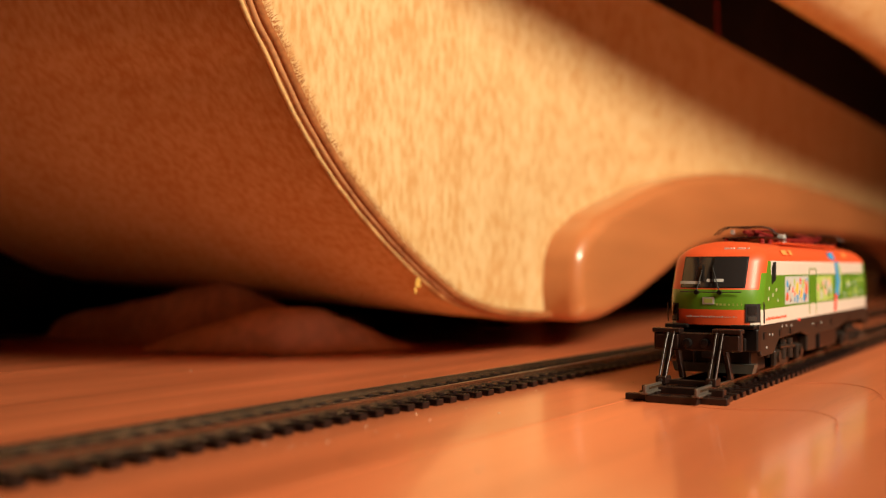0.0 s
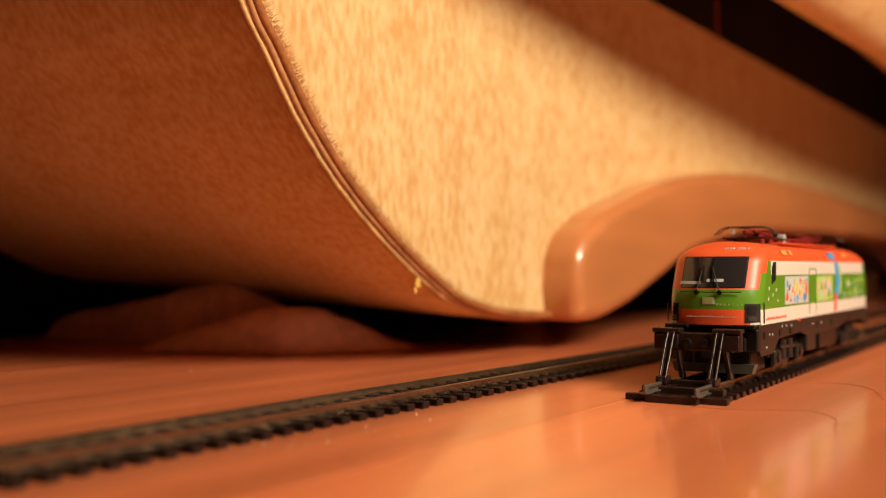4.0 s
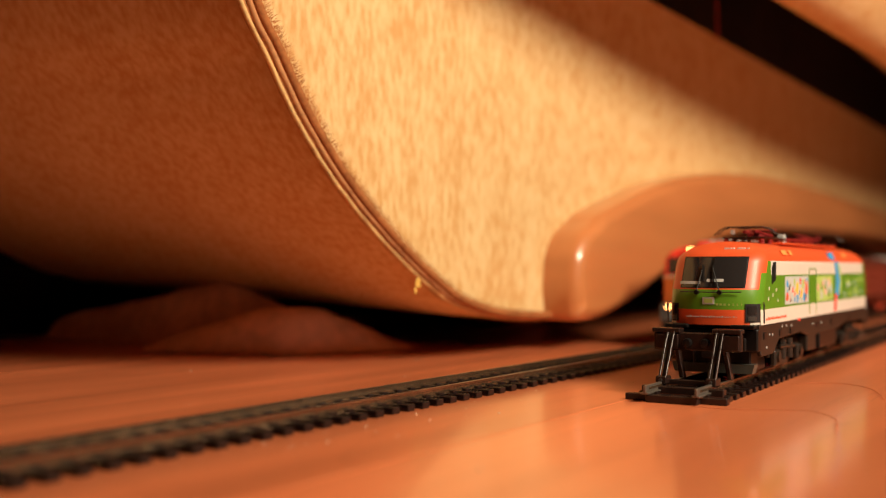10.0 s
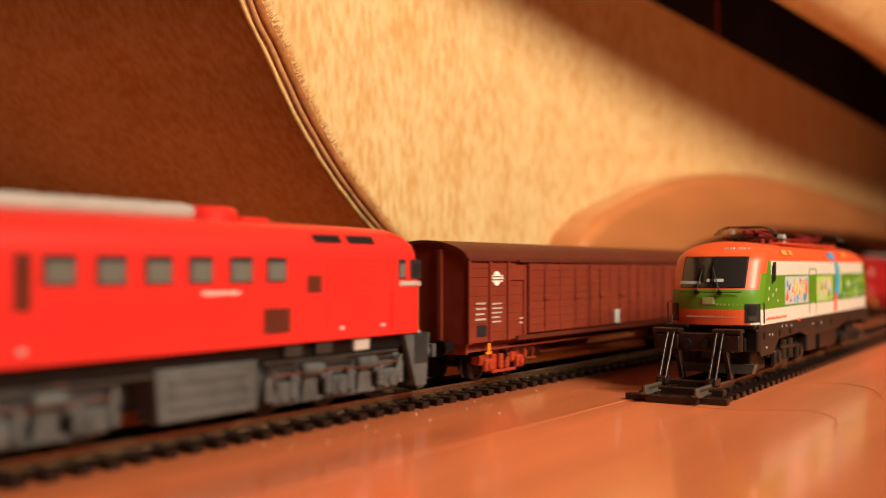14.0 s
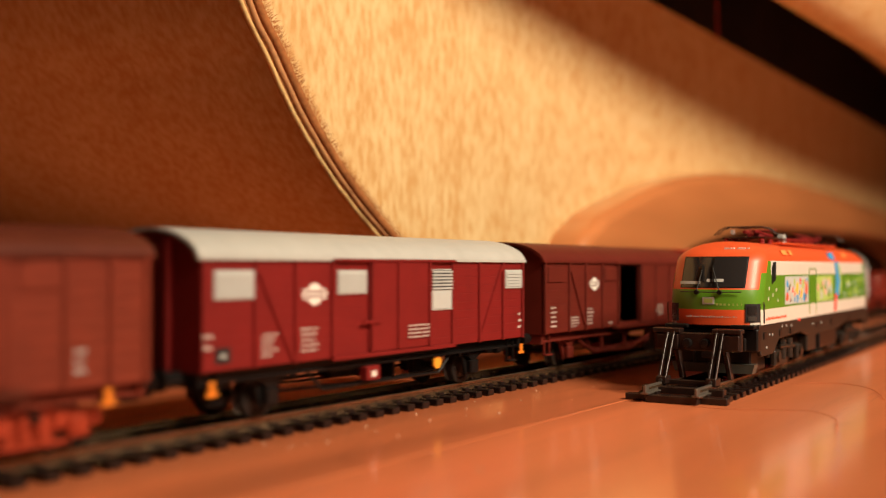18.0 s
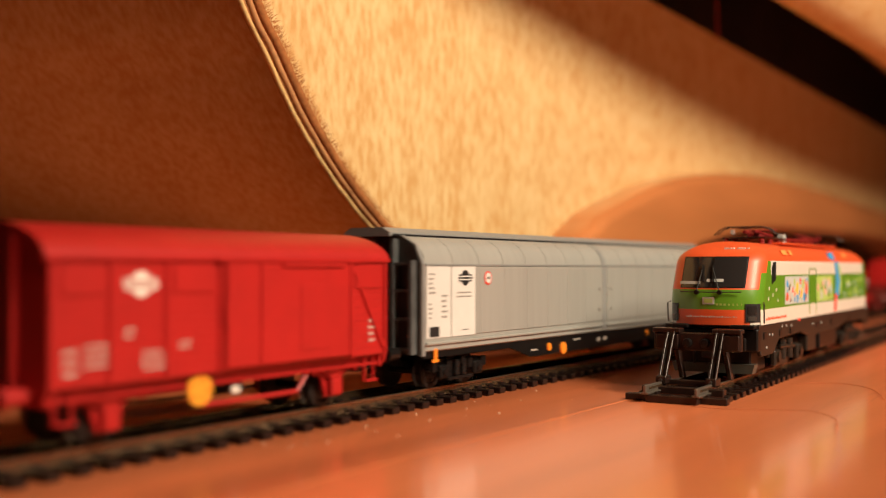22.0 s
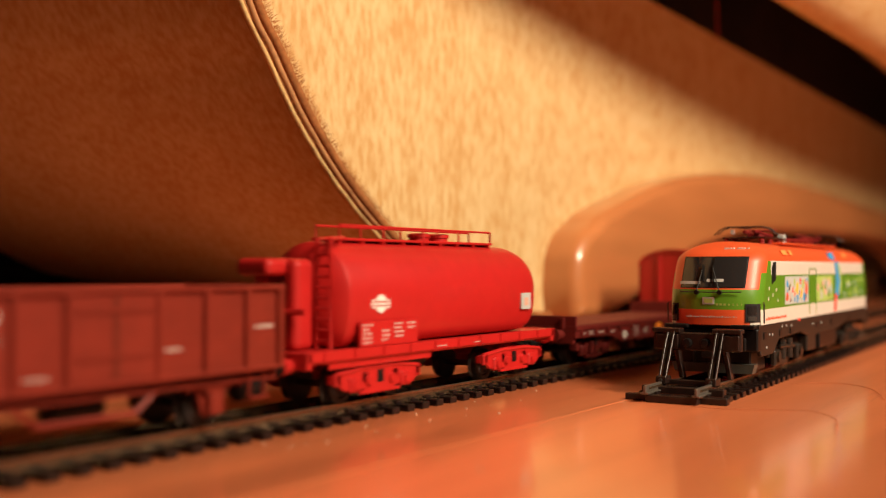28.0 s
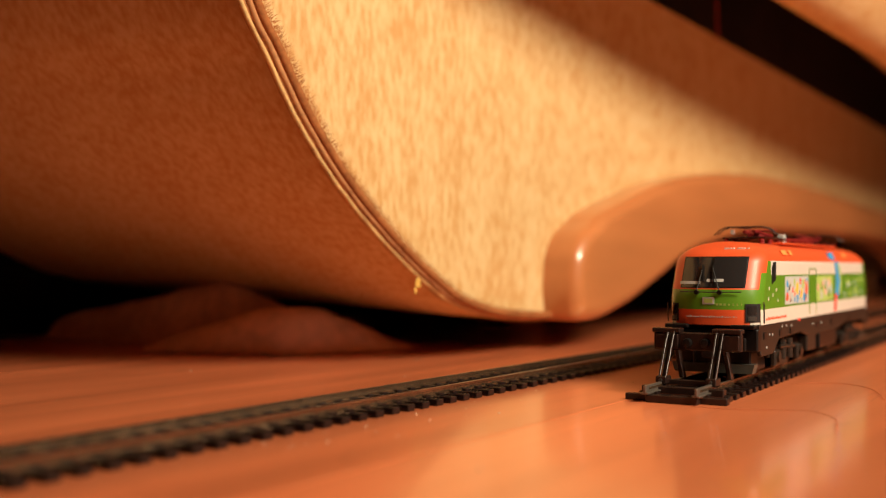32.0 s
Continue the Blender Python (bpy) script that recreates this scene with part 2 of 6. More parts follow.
def lathe(rings, axis="y", n=20, at=(0, 0, 0)):
    """A turned solid from (distance along the axis, radius) rings, in millimetres."""
    bm = bmesh.new()
    loops = []
    for d, r in rings:
        loop = []
        for k in range(n):
            c, s = math.cos(k * math.tau / n) * r, math.sin(k * math.tau / n) * r
            q = {"x": (d, c, s), "y": (c, d, s), "z": (c, s, d)}[axis]
            loop.append(bm.verts.new([(a + b) * MM for a, b in zip(q, at)]))
        loops.append(loop)
    for a, b in zip(loops, loops[1:]):
        for k in range(n):
            bm.faces.new((a[k], a[(k + 1) % n], b[(k + 1) % n], b[k]))
    bm.faces.new(loops[0][::-1])
    bm.faces.new(loops[-1])
    bmesh.ops.recalc_face_normals(bm, faces=bm.faces)
    return bm


def rod(points, r, bm=None, n=6):
    """A round bar along points in metres."""
    target = bm
    bm = bmesh.new()
    prev = None
    for i, p in enumerate(points):
        p = Vector(p)
        a = Vector(points[max(i - 1, 0)])
        b = Vector(points[min(i + 1, len(points) - 1)])
        d = (b - a).normalized()
        u = d.orthogonal().normalized() if abs(d.z) > 0.95 else d.cross(Vector((0, 0, 1))).normalized()
        v = d.cross(u)
        loop = [bm.verts.new(p + (u * math.cos(k * math.tau / n) + v * math.sin(k * math.tau / n)) * r) for k in range(n)]
        if prev:
            for k in range(n):
                bm.faces.new((prev[k], prev[(k + 1) % n], loop[(k + 1) % n], loop[k]))
        else:
            bm.faces.new(loop[::-1])
        prev = loop
    bm.faces.new(prev)
    bmesh.ops.recalc_face_normals(bm, faces=bm.faces)
    return bm if target is None else join(target, bm)


def mrod(points, r, bm=None, n=6):
    return rod([[c * MM for c in p] for p in points], r * MM, bm, n)


# ---- room ----
X0, X1, Y0, Y1, TOP = -2.3, 4.3, -2.4, 1.5, 2.5
floor = tagged(part("floor", box(X0, X1, Y0, Y1, -0.05, -0.006), JOINT), "glossy orange-brown laminate floor with long planks", "floor", kind="structure")
for n, b in (("wall_north", (X0, X1, Y1, Y1 + 0.1, -0.05, TOP)), ("wall_south", (X0, X1, Y0 - 0.1, Y0, -0.05, TOP)),
             ("wall_west", (X0 - 0.1, X0, Y0, Y1, -0.05, TOP)), ("wall_east", (X1, X1 + 0.1, Y0, Y1, -0.05, TOP))):
    tagged(part(n, box(*b), WALL), "plain matt beige room wall", "wall", kind="structure")
tagged(part("ceiling", box(X0, X1, Y0, Y1, TOP, TOP + 0.1), WALL), "plain pale room ceiling", "ceiling", kind="structure")


# ---- sofa ----
SEAM = [(0.300, 0.520), (0.318, 0.420), (0.345, 0.310), (0.370, 0.235), (0.3924, 0.1816), (0.4116, 0.1570), (0.4250, 0.1385), (0.4438, 0.1165), (0.4738, 0.0885),
        (0.5064, 0.0650), (0.5300, 0.0500), (0.5547, 0.0362), (0.5750, 0.0260), (0.5950, 0.0175), (0.6396, 0.0072), (0.6891, 0.0024), (0.7300, 0.0012)]
PANEL_Y = 0.385
SOFA = 0.653


def smooth_line(pts, steps=4):
    """A curve through the points."""
    out = []
    for i in range(len(pts) - 1):
        p0, p1, p2, p3 = (pts[min(max(j, 0), len(pts) - 1)] for j in (i - 1, i, i + 1, i + 2))
        for k in range(steps):
            t = k / steps
            out.append(tuple(0.5 * (2 * b + (c - a) * t + (2 * a - 5 * b + 4 * c - d) * t * t + (3 * b - a - 3 * c + d) * t ** 3) for a, b, c, d in zip(p0, p1, p2, p3)))
    out.append(tuple(pts[-1]))
    return out


RUNNER_TOP = [(0.7400, 0.004), (0.7370, 0.0224), (0.7380, 0.040), (0.7420, 0.0545), (0.7550, 0.0690), (0.7760, 0.0800), (0.7971, 0.0894), (0.8550, 0.1050), (0.9201, 0.1210), (1.0000, 0.1345), (1.0759, 0.1425),
              (1.18, 0.1495), (1.2795, 0.1527), (1.45, 0.1535), (1.6, 0.1515), (2.05, 0.1406), (2.4, 0.120), (2.5, 0.09)]
RUNNER_LOW = [(2.5, 0.004), (2.42, 0.004), (2.3, 0.05), (2.05, 0.0860), (1.6, 0.090), (1.25, 0.085), (1.10, 0.072), (0.9923, 0.0561), (0.9193, 0.0342), (0.8545, 0.0148), (0.8150, 0.0060), (0.7857, 0.0010), (0.7600, 0.0000), (0.7440, 0.0010)]


def sofa():
    th = thing("sofa", "beige velour sofa with curved wooden runner, standing on the floor", "sofa")
    seam = [(x + 0.006, z) for x, z in smooth_line(SEAM, 4)]
    # front panel: from the seam across to the far end, rolled in along the seam
    bm = bmesh.new()
    ring = [(x + 0.0075, z + 0.003) for x, z in seam if z < 0.295]
    top_left = ring[0]
    outline = ring + [(0.775, 0.004), (0.83, 0.022), (0.92, 0.055), (1.0, 0.075), (1.1, 0.095), (1.6, 0.12), (2.45, 0.11), (2.55, 0.20), (2.55, 0.292), (2.54, 0.298)]
    outline += [(x, 0.305) for x in np.linspace(2.5, top_left[0] + 0.01, 30)]
    front = [bm.verts.new((x, PANEL_Y, z)) for x, z in outline]
    face = bm.faces.new(front)
    face.normal_update()
    if face.normal.y > 0:
        face.normal_flip()
    bmesh.ops.inset_region(bm, faces=[face], thickness=0.017, depth=0.0)
    for v in front:
        v.co.y += 0.006
    half = bmesh.ops.subdivide_edges(bm, edges=[e for e in bm.edges if (e.verts[0] in set(front)) != (e.verts[1] in set(front))], cuts=3)
    for v in half["geom_inner"]:
        if isinstance(v, bmesh.types.BMVert):
            d = (v.co.y - PANEL_Y) / 0.006
            v.co.y = PANEL_Y + 0.006 * d ** 2.0
    bmesh.ops.triangulate(bm, faces=[f for f in bm.faces if len(f.verts) > 4])
    part("front_panel", bm, FABRIC, th, "lit beige velour front panel", smooth=60)
    # flared end: the seam's line carried back under the arm
    bm = bmesh.new()
    rows = []
    for q in np.linspace(0, 1, 14):
        y = PANEL_Y + 0.011 + 0.52 * q
        lift = 0.024 * max(0.0, q - 0.08)
        rows.append([bm.verts.new((x + 0.012 * math.sin(q * 5 + z * 9) + 0.055 * q * max(0.0, 1 - z / 0.25) ** 1.5, y, z + lift * max(0.0, 1 - z / 0.3) + 0.0015)) for x, z in seam])
    for a, b in zip(rows, rows[1:]):
        for i in range(len(seam) - 1):
            bm.faces.new((a[i], a[i + 1], b[i + 1], b[i]))
    part("end_panel", bm, FABRIC, th, "shaded velour underside of the flared end", smooth=60)
    line = [(x, z) for x, z in seam if z < 0.5]
    for dy, dx, r in ((0.0026, 0.0001, 0.0016), (0.0002, 0.0030, 0.0019)):
        bm = rod([(x + dx + 0.0011 * noise.noise(Vector((x * 90, z * 90, dx * 900))), PANEL_Y + 0.003 + dy, z + dx * 0.4 + 0.002) for x, z in smooth_line(line, 3)], r, n=8)
        part("piping", bm, PIPING if dy > 0.001 else CORD, th, "worn golden piping cord" if dy > 0.001 else "brown piping cord", smooth=60)
    part("piping_tape", rod([(x + 0.0026, PANEL_Y + 0.0065, z + 0.003) for x, z in line], 0.0032, n=8), CORD, th, "brown tape under the piping", smooth=60)
    # edge of the pile beside the cord, coloured dark for the seam's shadow: a soft roll with short fibres standing off
    # it
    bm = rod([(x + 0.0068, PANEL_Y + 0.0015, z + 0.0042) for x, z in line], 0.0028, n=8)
    edge = part("pile_edge", bm, PILE, th, "pile edge along the piping, coloured dark for the seam's shadow", smooth=60)
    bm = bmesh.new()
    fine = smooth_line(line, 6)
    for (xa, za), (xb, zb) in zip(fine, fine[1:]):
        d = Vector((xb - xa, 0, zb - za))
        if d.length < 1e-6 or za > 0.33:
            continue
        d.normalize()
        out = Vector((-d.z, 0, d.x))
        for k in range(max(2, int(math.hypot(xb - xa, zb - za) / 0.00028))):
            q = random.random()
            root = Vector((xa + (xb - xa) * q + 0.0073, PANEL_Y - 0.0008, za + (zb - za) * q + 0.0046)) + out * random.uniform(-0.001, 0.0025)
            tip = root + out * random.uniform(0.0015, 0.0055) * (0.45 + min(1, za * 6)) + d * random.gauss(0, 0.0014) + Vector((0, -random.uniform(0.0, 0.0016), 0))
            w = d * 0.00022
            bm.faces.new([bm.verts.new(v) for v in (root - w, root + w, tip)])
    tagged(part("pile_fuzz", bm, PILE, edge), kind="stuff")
    for x, z, r in ((0.5563, 0.0323, 0.0034), (0.5531, 0.0275, 0.0018), (0.5981, 0.0246, 0.0022)):
        bm = bmesh.new()
        bmesh.ops.create_icosphere(bm, subdivisions=2, radius=r, matrix=Matrix.Translation((x, PANEL_Y + 0.002, z)))
        for v in bm.verts:
            v.co += Vector((noise.noise(v.co * 300), noise.noise(v.co * 300 + Vector((7, 0, 0))), noise.noise(v.co * 300 + Vector((0, 9, 0))))) * r * 0.6
            v.co = Vector((x + (v.co.x - x) * 0.8, PANEL_Y + 0.001 + (v.co.y - PANEL_Y - 0.002) * 0.35, z + (v.co.z - z) * 1.25))
        part("glue_blob", bm, STAIN, th, "yellow dab of old glue", smooth=60)
    # wooden runner
    top, low = smooth_line(RUNNER_TOP, 5), smooth_line(RUNNER_LOW, 4)
    line = [Vector((x, z)) for x, z in top + low]
    n = len(line)
    inward = []
    for i in range(n):
        d = (line[(i + 3) % n] - line[i - 3]).normalized()
        inward.append(Vector((d.y, -d.x)))
    bm = bmesh.new()
    soft = 0.012
    loops = []
    for k in range(8):
        a = k / 7 * math.pi / 2
        loops.append([bm.verts.new((p.x + q.x * soft * (1 - math.sin(a)), PANEL_Y - 0.026 + soft * (1 - math.cos(a)), p.y + q.y * soft * (1 - math.sin(a)))) for p, q in zip(line, inward)])
    loops.append([bm.verts.new((p.x, PANEL_Y + 0.04, p.y)) for p in line])
    for a, b in zip(loops, loops[1:]):
        for i in range(n):
            bm.faces.new((a[i], a[(i + 1) % n], b[(i + 1) % n], b[i]))
    bmesh.ops.triangle_fill(bm, use_beauty=True, edges=[bm.edges.get((loops[0][i], loops[0][(i + 1) % n])) for i in range(n)])
    bm.faces.new(loops[-1])
    bmesh.ops.recalc_face_normals(bm, faces=bm.faces)
    part("runner", bm, WOOD, th, "curved varnished wooden runner", smooth=50)
    # seat cushion with rounded nose, black sheets added below for the gaps' shade, back closing
    low_lip = smooth_line([(112, 452), (102, 400), (92, 352), (80, 324), (66, 310), (52, 306), (38, 313), (24, 330), (12, 352), (4, 378), (0, 402), (5, 432), (24, 466), (105, 496), (250, 512)], 4)
    bm = bmesh.new()
    loops = []
    for x in np.concatenate([np.linspace(0.30, 1.7, 40), [2.0, 2.3, 2.56]]):
        # the cushion's rounded corner: its front swells out along the seat
        lip = np.interp(x, [0.30, 0.45, 0.66, 0.95, 1.256, 1.6, 2.5], [0.325, 0.280, 0.244, 0.206, 0.178, 0.166, 0.160])
        sag = np.interp(x, [0.30, 0.60, 0.86, 1.12, 1.5, 2.5], [0.012, 0.014, 0.019, 0.025, 0.034, 0.034])
        loops.append([bm.verts.new((x, lip + a * MM, b * MM - sag)) for a, b in low_lip] + [bm.verts.new((x, 0.9, 0.512)), bm.verts.new((x, 0.9, 0.44))])
    n = len(loops[0])
    for a, b in zip(loops, loops[1:]):
        for i in range(n):
            bm.faces.new((a[i], a[(i + 1) % n], b[(i + 1) % n], b[i]))
    bm.faces.new(loops[0])
    bm.faces.new(loops[-1][::-1])
    bmesh.ops.recalc_face_normals(bm, faces=bm.faces)
    part("seat_cushion", bm, FABRIC, th, "rounded beige seat cushion", smooth=50)
    part("gap_board", box(0.32, 2.55, 0.392, 0.40, 0.30, 0.438), DARK, th, "black board added for the shade in the seat gap")
    part("back_panel", box(0.32, 2.56, 0.905, 0.935, 0.05, 0.85, 0.006), FABRIC, th)
    part("far_end_panel", box(2.552, 2.58, 0.40, 0.90, 0.03, 0.5, 0.006), FABRIC, th)
    part("underside", box(0.75, 2.55, 0.45, 0.90, 0.10, 0.106), DARK, th, "black sheet added for the shade under the sofa")
    # the sofa's true size: it is drawn up larger above and brought down about the camera's height
    small = Matrix.Translation(EYE) @ Matrix.Diagonal((SOFA, SOFA, SOFA, 1)) @ Matrix.Translation(-Vector(EYE))
    for o in th.children_recursive:
        o.data.transform(small)
    # added black board: its colour stands for the shade under the sofa
    part("shade_board", box(0.20, 1.66, 0.575, 0.585, 0.0, 0.085), DARK, th, "black board added for the shade behind the sofa's foot")
    for x, y in ((0.62, 0.66), (1.90, 0.66), (0.66, 0.37), (1.90, 0.37)):
        part("foot", box(x, x + 0.04, y, y + 0.04, 0.0, 0.09, 0.004), WOOD, th)
    return th


sofa()


def folded_cloth():
    """A brown cloth folded into two steep-fronted layers, lying under the flared end."""
    th = thing("cloth_bundle", "crumpled brown cloth lying under the sofa's end", "cloth")
    folds = {"fold": (0.07, [(0.3893, 0.5461, 0.0), (0.3904, 0.5273, 0.0136), (0.388, 0.4604, 0.0235), (0.3929, 0.4242, 0.0306), (0.3955, 0.3998, 0.0354), (0.4004, 0.3858, 0.0315), (0.4068, 0.3695, 0.0234), (0.4171, 0.3538, 0.0145), (0.4325, 0.3437, 0.0)]),
             "lower_fold": (0.025, [(0.359, 0.4204, 0.0), (0.361, 0.3982, 0.0081), (0.3678, 0.3694, 0.0165), (0.3785, 0.3471, 0.0221), (0.3906, 0.3349, 0.0222), (0.4034, 0.3276, 0.0188), (0.4315, 0.3171, 0.0063), (0.4518, 0.3136, 0.0)])}
    away = Vector((0.72, 0.69, 0))
    for seed, (name, (deep, edge)) in enumerate(folds.items()):
        bm = bmesh.new()
        rows = []
        for x, y, h in smooth_line(edge, 8):
            h = max(h, 0.0)
            ripple = noise.noise(Vector((x * 45, y * 45, seed * 4.0))) * 0.004
            r = []
            for j in range(17):
                q = j / 16
                if q < 0.45:
                    c = q / 0.45
                    back, z = ripple + 0.018 * c ** 1.6, h * math.sin(c * math.pi / 2) ** 0.8
                else:
                    c = (q - 0.45) / 0.55
                    back, z = ripple + 0.018 + deep * c, h * (1 - 0.45 * c * c)
                z += 0.0018 * noise.noise(Vector((x * 60, y * 60 + z * 70, seed + 2.0))) * min(1, z / 0.006)
                p = Vector((x, y, 0)) + away * back
                r.append(bm.verts.new((p.x, p.y, max(z, 0.0005))))
            rows.append(r)
        for a, b in zip(rows, rows[1:]):
            for j in range(16):
                bm.faces.new((a[j], a[j + 1], b[j + 1], b[j]))
        part(name, bm, BROWNCLOTH, th, smooth=60)


folded_cloth()
cord_run = [(0.6773, 0.2286, 0.3180), (0.6776, 0.2283, 0.2105), (0.6778, 0.2279, 0.1936)]
tagged(part("hanging_cord", rod(cord_run, 0.0006), REDCORD), "thin red cord hanging from the seat cushion", "cord")


# ---- tracks ----
PITCH = 0.00765


def sleeper_mesh(width=3.6, long=30.0):
    bm = mbox(-width / 2, width / 2, -long / 2, long / 2, 0, 2.1, 0.25)
    for y in (-8.25, 8.25):
        for s in (-1, 1):
            mbox(-1.3, 1.3, y + s * 0.6, y + s * 2.3, 2.0, 3.0, 0.15, bm=bm)
    return mesh_of(bm, "sleeper", SLEEPER)


def rails(length, parent):
    for y in (-8.25, 8.25):
        prof = [(-1.05, 2.1), (1.05, 2.1), (1.05, 2.4), (0.25, 2.7), (0.25, 3.7), (0.5, 3.9), (0.5, 4.6), (-0.5, 4.6), (-0.5, 3.9), (-0.25, 3.7), (-0.25, 2.7), (-1.05, 2.4)]
        rail = part("rail", prism([(y + a, b) for a, b in prof], 0, length * 1000), RAILM, parent)
        part("rail_head", mbox(0.1, length * 1000 - 0.1, y - 0.42, y + 0.42, 4.55, 4.63), RAILTOP, rail, "worn shiny rail head")


def track(name, label, at, turn, length, near):
    t = thing(name, label, "track", "model railway tracks", at=at, turn=turn)
    rails(length, t)
    me = sleeper_mesh()
    rest = bmesh.new()
    for i in range(int(length / PITCH)):
        x = 0.004 + i * PITCH
        if near[0] <= x + at[0] <= near[1]:
            s = new("sleeper", me)
            s.parent = t
            s.location = (x, 0, 0)
        else:
            box(x - 0.0018, x + 0.0018, -0.015, 0.015, 0, 0.0021, bm=rest)
    if len(rest.verts):
        tagged(part("far_sleepers", rest, SLEEPER, t), kind="stuff")
    return t


track("model_track", "dark model railway track laid on the floor past the sofa", (-2.1, MAIN_Y, 0), 0, 6.3, (0.0, 2.2))
track("siding_track", "short dark model railway siding ending at a buffer stop", SIDING_AT, SIDING_TURN, 0.62, (0, 2))


def buffer_stop():
    th = thing("buffer_stop", "dark brown plastic model buffer stop on the siding's end", "buffer stop", at=(SIDING_AT[0], SIDING_AT[1], 0), turn=SIDING_TURN)
    part("end_sleeper", mbox(-1.9, 1.2, -8.5, 8.5, 0.0, 2.5, 0.3), STOPBROWN, th)
    part("end_sleeper", mbox(1.8, 4.6, -16.6, 16.6, 0.0, 2.2, 0.3), STOPBROWN, th)
    part("end_sleeper", mbox(8.4, 11.6, -13.5, 13.5, 1.6, 4.2, 0.3), STOPBROWN, th)
    for y in (-8.25, 8.25):
        part("guard_rail", mbox(-3.0, 16, y - 0.45, y + 0.45, 3.0, 5.3, 0.15), RAILEND, th, "bright metal rail end")
        part("rail_web", mbox(-3.0, 16, y - 1.3, y + 1.3, 2.6, 3.1, 0.1), RAILEND, th)
        post = part("strut", prism([(13.4, 5.0), (15.8, 5.0), (25.0, 21.0), (22.8, 21.0)], y - 0.6, y + 0.6, "y", bevel=0.15), STOPBROWN, th)
        for dy in (-1.35, 0.75):
            part("web", prism([(12.4, 5.2), (13.4, 5.0), (22.9, 21.0), (21.8, 21.0)], y + dy, y + dy + 0.6, "y", bevel=0.1), STOPBROWN, post)
        part("back_strut", prism([(33.0, 4.6), (36.0, 4.6), (26.6, 20.8), (24.2, 20.8)], y - 0.8, y + 0.8, "y", bevel=0.2), STOPBROWN, th)
        part("shoe", mbox(12.0, 17.2, y - 1.8, y + 1.8, 4.4, 7.0, 0.3), STOPBROWN, th)
        part("bolt", disc(11.4, y, 5.8, 0.6, 0.7, "x", n=8), STEEL, th)
    part("beam", mbox(23.8, 26.4, -14.8, 14.8, 14.8, 20.8, 0.4), STOPBROWN, th, "square crossbeam")
    for y in (-10.2, 10.2):
        part("cap", mbox(22.6, 27.4, y - 4.8, y + 4.8, 20.6, 22.2, 0.3), STOPBROWN, th)
        part("buffer_pad", mbox(22.6, 23.8, y - 4.2, y + 3.4, 15.2, 20.2, 0.3), STOPBROWN, th)
    for y in (-3.0, 3.0):
        part("boss", lathe([(21.9, 0.5), (22.0, 1.3), (22.6, 1.5), (23.8, 1.6)], "x", 16, (0, y, 17.4)), BLACK, th, "shiny black boss on the beam", smooth=True)
    part("cross_tie", mbox(15.5, 18.0, -9.5, 9.5, 4.0, 5.8, 0.2), STOPBROWN, th)


buffer_stop()


# ---- running gear shared by all vehicles ----
def wheel_mesh(r):
    bm = lathe([(-8.9, r * 0.35), (-8.9, r * 0.62), (-8.6, r * 0.70), (-9.0, r * 0.74), (-9.0, r - 0.1), (-8.8, r), (-6.6, r), (-6.3, r + 0.55), (-5.9, r + 0.55), (-5.8, r * 0.8), (-6.2, r * 0.3), (-6.2, 1.0),
                (6.2, 1.0), (6.2, r * 0.3), (5.8, r * 0.8), (5.9, r + 0.55), (6.3, r + 0.55), (6.6, r), (8.8, r), (9.0, r - 0.1), (9.0, r * 0.74), (8.6, r * 0.70), (8.9, r * 0.62), (8.9, r * 0.35)], "y", 18)
    for k in range(6):
        a = k * math.tau / 6
        for y in (-9.05, 9.05):
            disc(math.cos(a) * r * 0.5, y - 0.12, math.sin(a) * r * 0.5, 0.5, 0.24, "y", bm, 6)
    return mesh_of(bm, "wheelset", WHEEL)


WHEELS = {}
SPIN = []      # (wheelset, radius in metres, local x, thing)


def wheelset(th, x, r=5.6):
    if r not in WHEELS:
        me = wheel_mesh(r)
        me.shade_smooth()
        me.set_sharp_from_angle(angle=radians(35))
        WHEELS[r] = me
    w = new("wheelset", WHEELS[r])
    w.parent = th
    w.location = (x * MM, 0, r * MM)
    SPIN.append((w, r * MM, x * MM, th))
    return w


def buffers(th, x, way, mat, z=12.3, square=False, reach=6.5):
    for y in (-10.05, 10.05):
        b = part("buffer", disc(x, y, z, 1.9, way * (reach - 1.5), "x", n=12), mat, th)
        if square:
            part("buffer_head", mbox(x + way * (reach - 1.6), x + way * reach, y - 3.0, y + 3.0, z - 2.0, z + 2.2, 0.3), mat, b)
        else:
            part("buffer_head", disc(x + way * (reach - 1.4), y, z, 2.6, way * 0.9, "x", n=16), mat, b)


def coupling(th, x, way):
    part("coupling", mbox(x, x + way * 10.2, -1.6, 1.6, 7.6, 9.4, 0.3), BLACK, th)
    part("coupling_hook", mbox(x + way * 7.6, x + way * 9.2, -3.2, 3.2, 7.2, 10.4, 0.4), BLACK, th)


def lettering(th, x0, x1, z0, z1, rows, y, mat=FAINT, ragged=True, name="lettering"):
    """Illegible print as plain bars."""
    bm = bmesh.new()
    h = (z1 - z0) / rows
    for k in range(rows):
        x = x0 + (random.random() * 0.1 * (x1 - x0) if ragged else 0)
        end = x1 - (random.random() * 0.35 * (x1 - x0) if ragged else 0)
        while x < end - 0.3:
            w = min(random.uniform(0.5, 1.5), end - x)
            mbox(x, x + w, y - 0.06, y, z1 - h * (k + 0.66), z1 - h * (k + 0.28), bm=bm)
            x += w + 0.42
    return part(name, bm, mat, th)


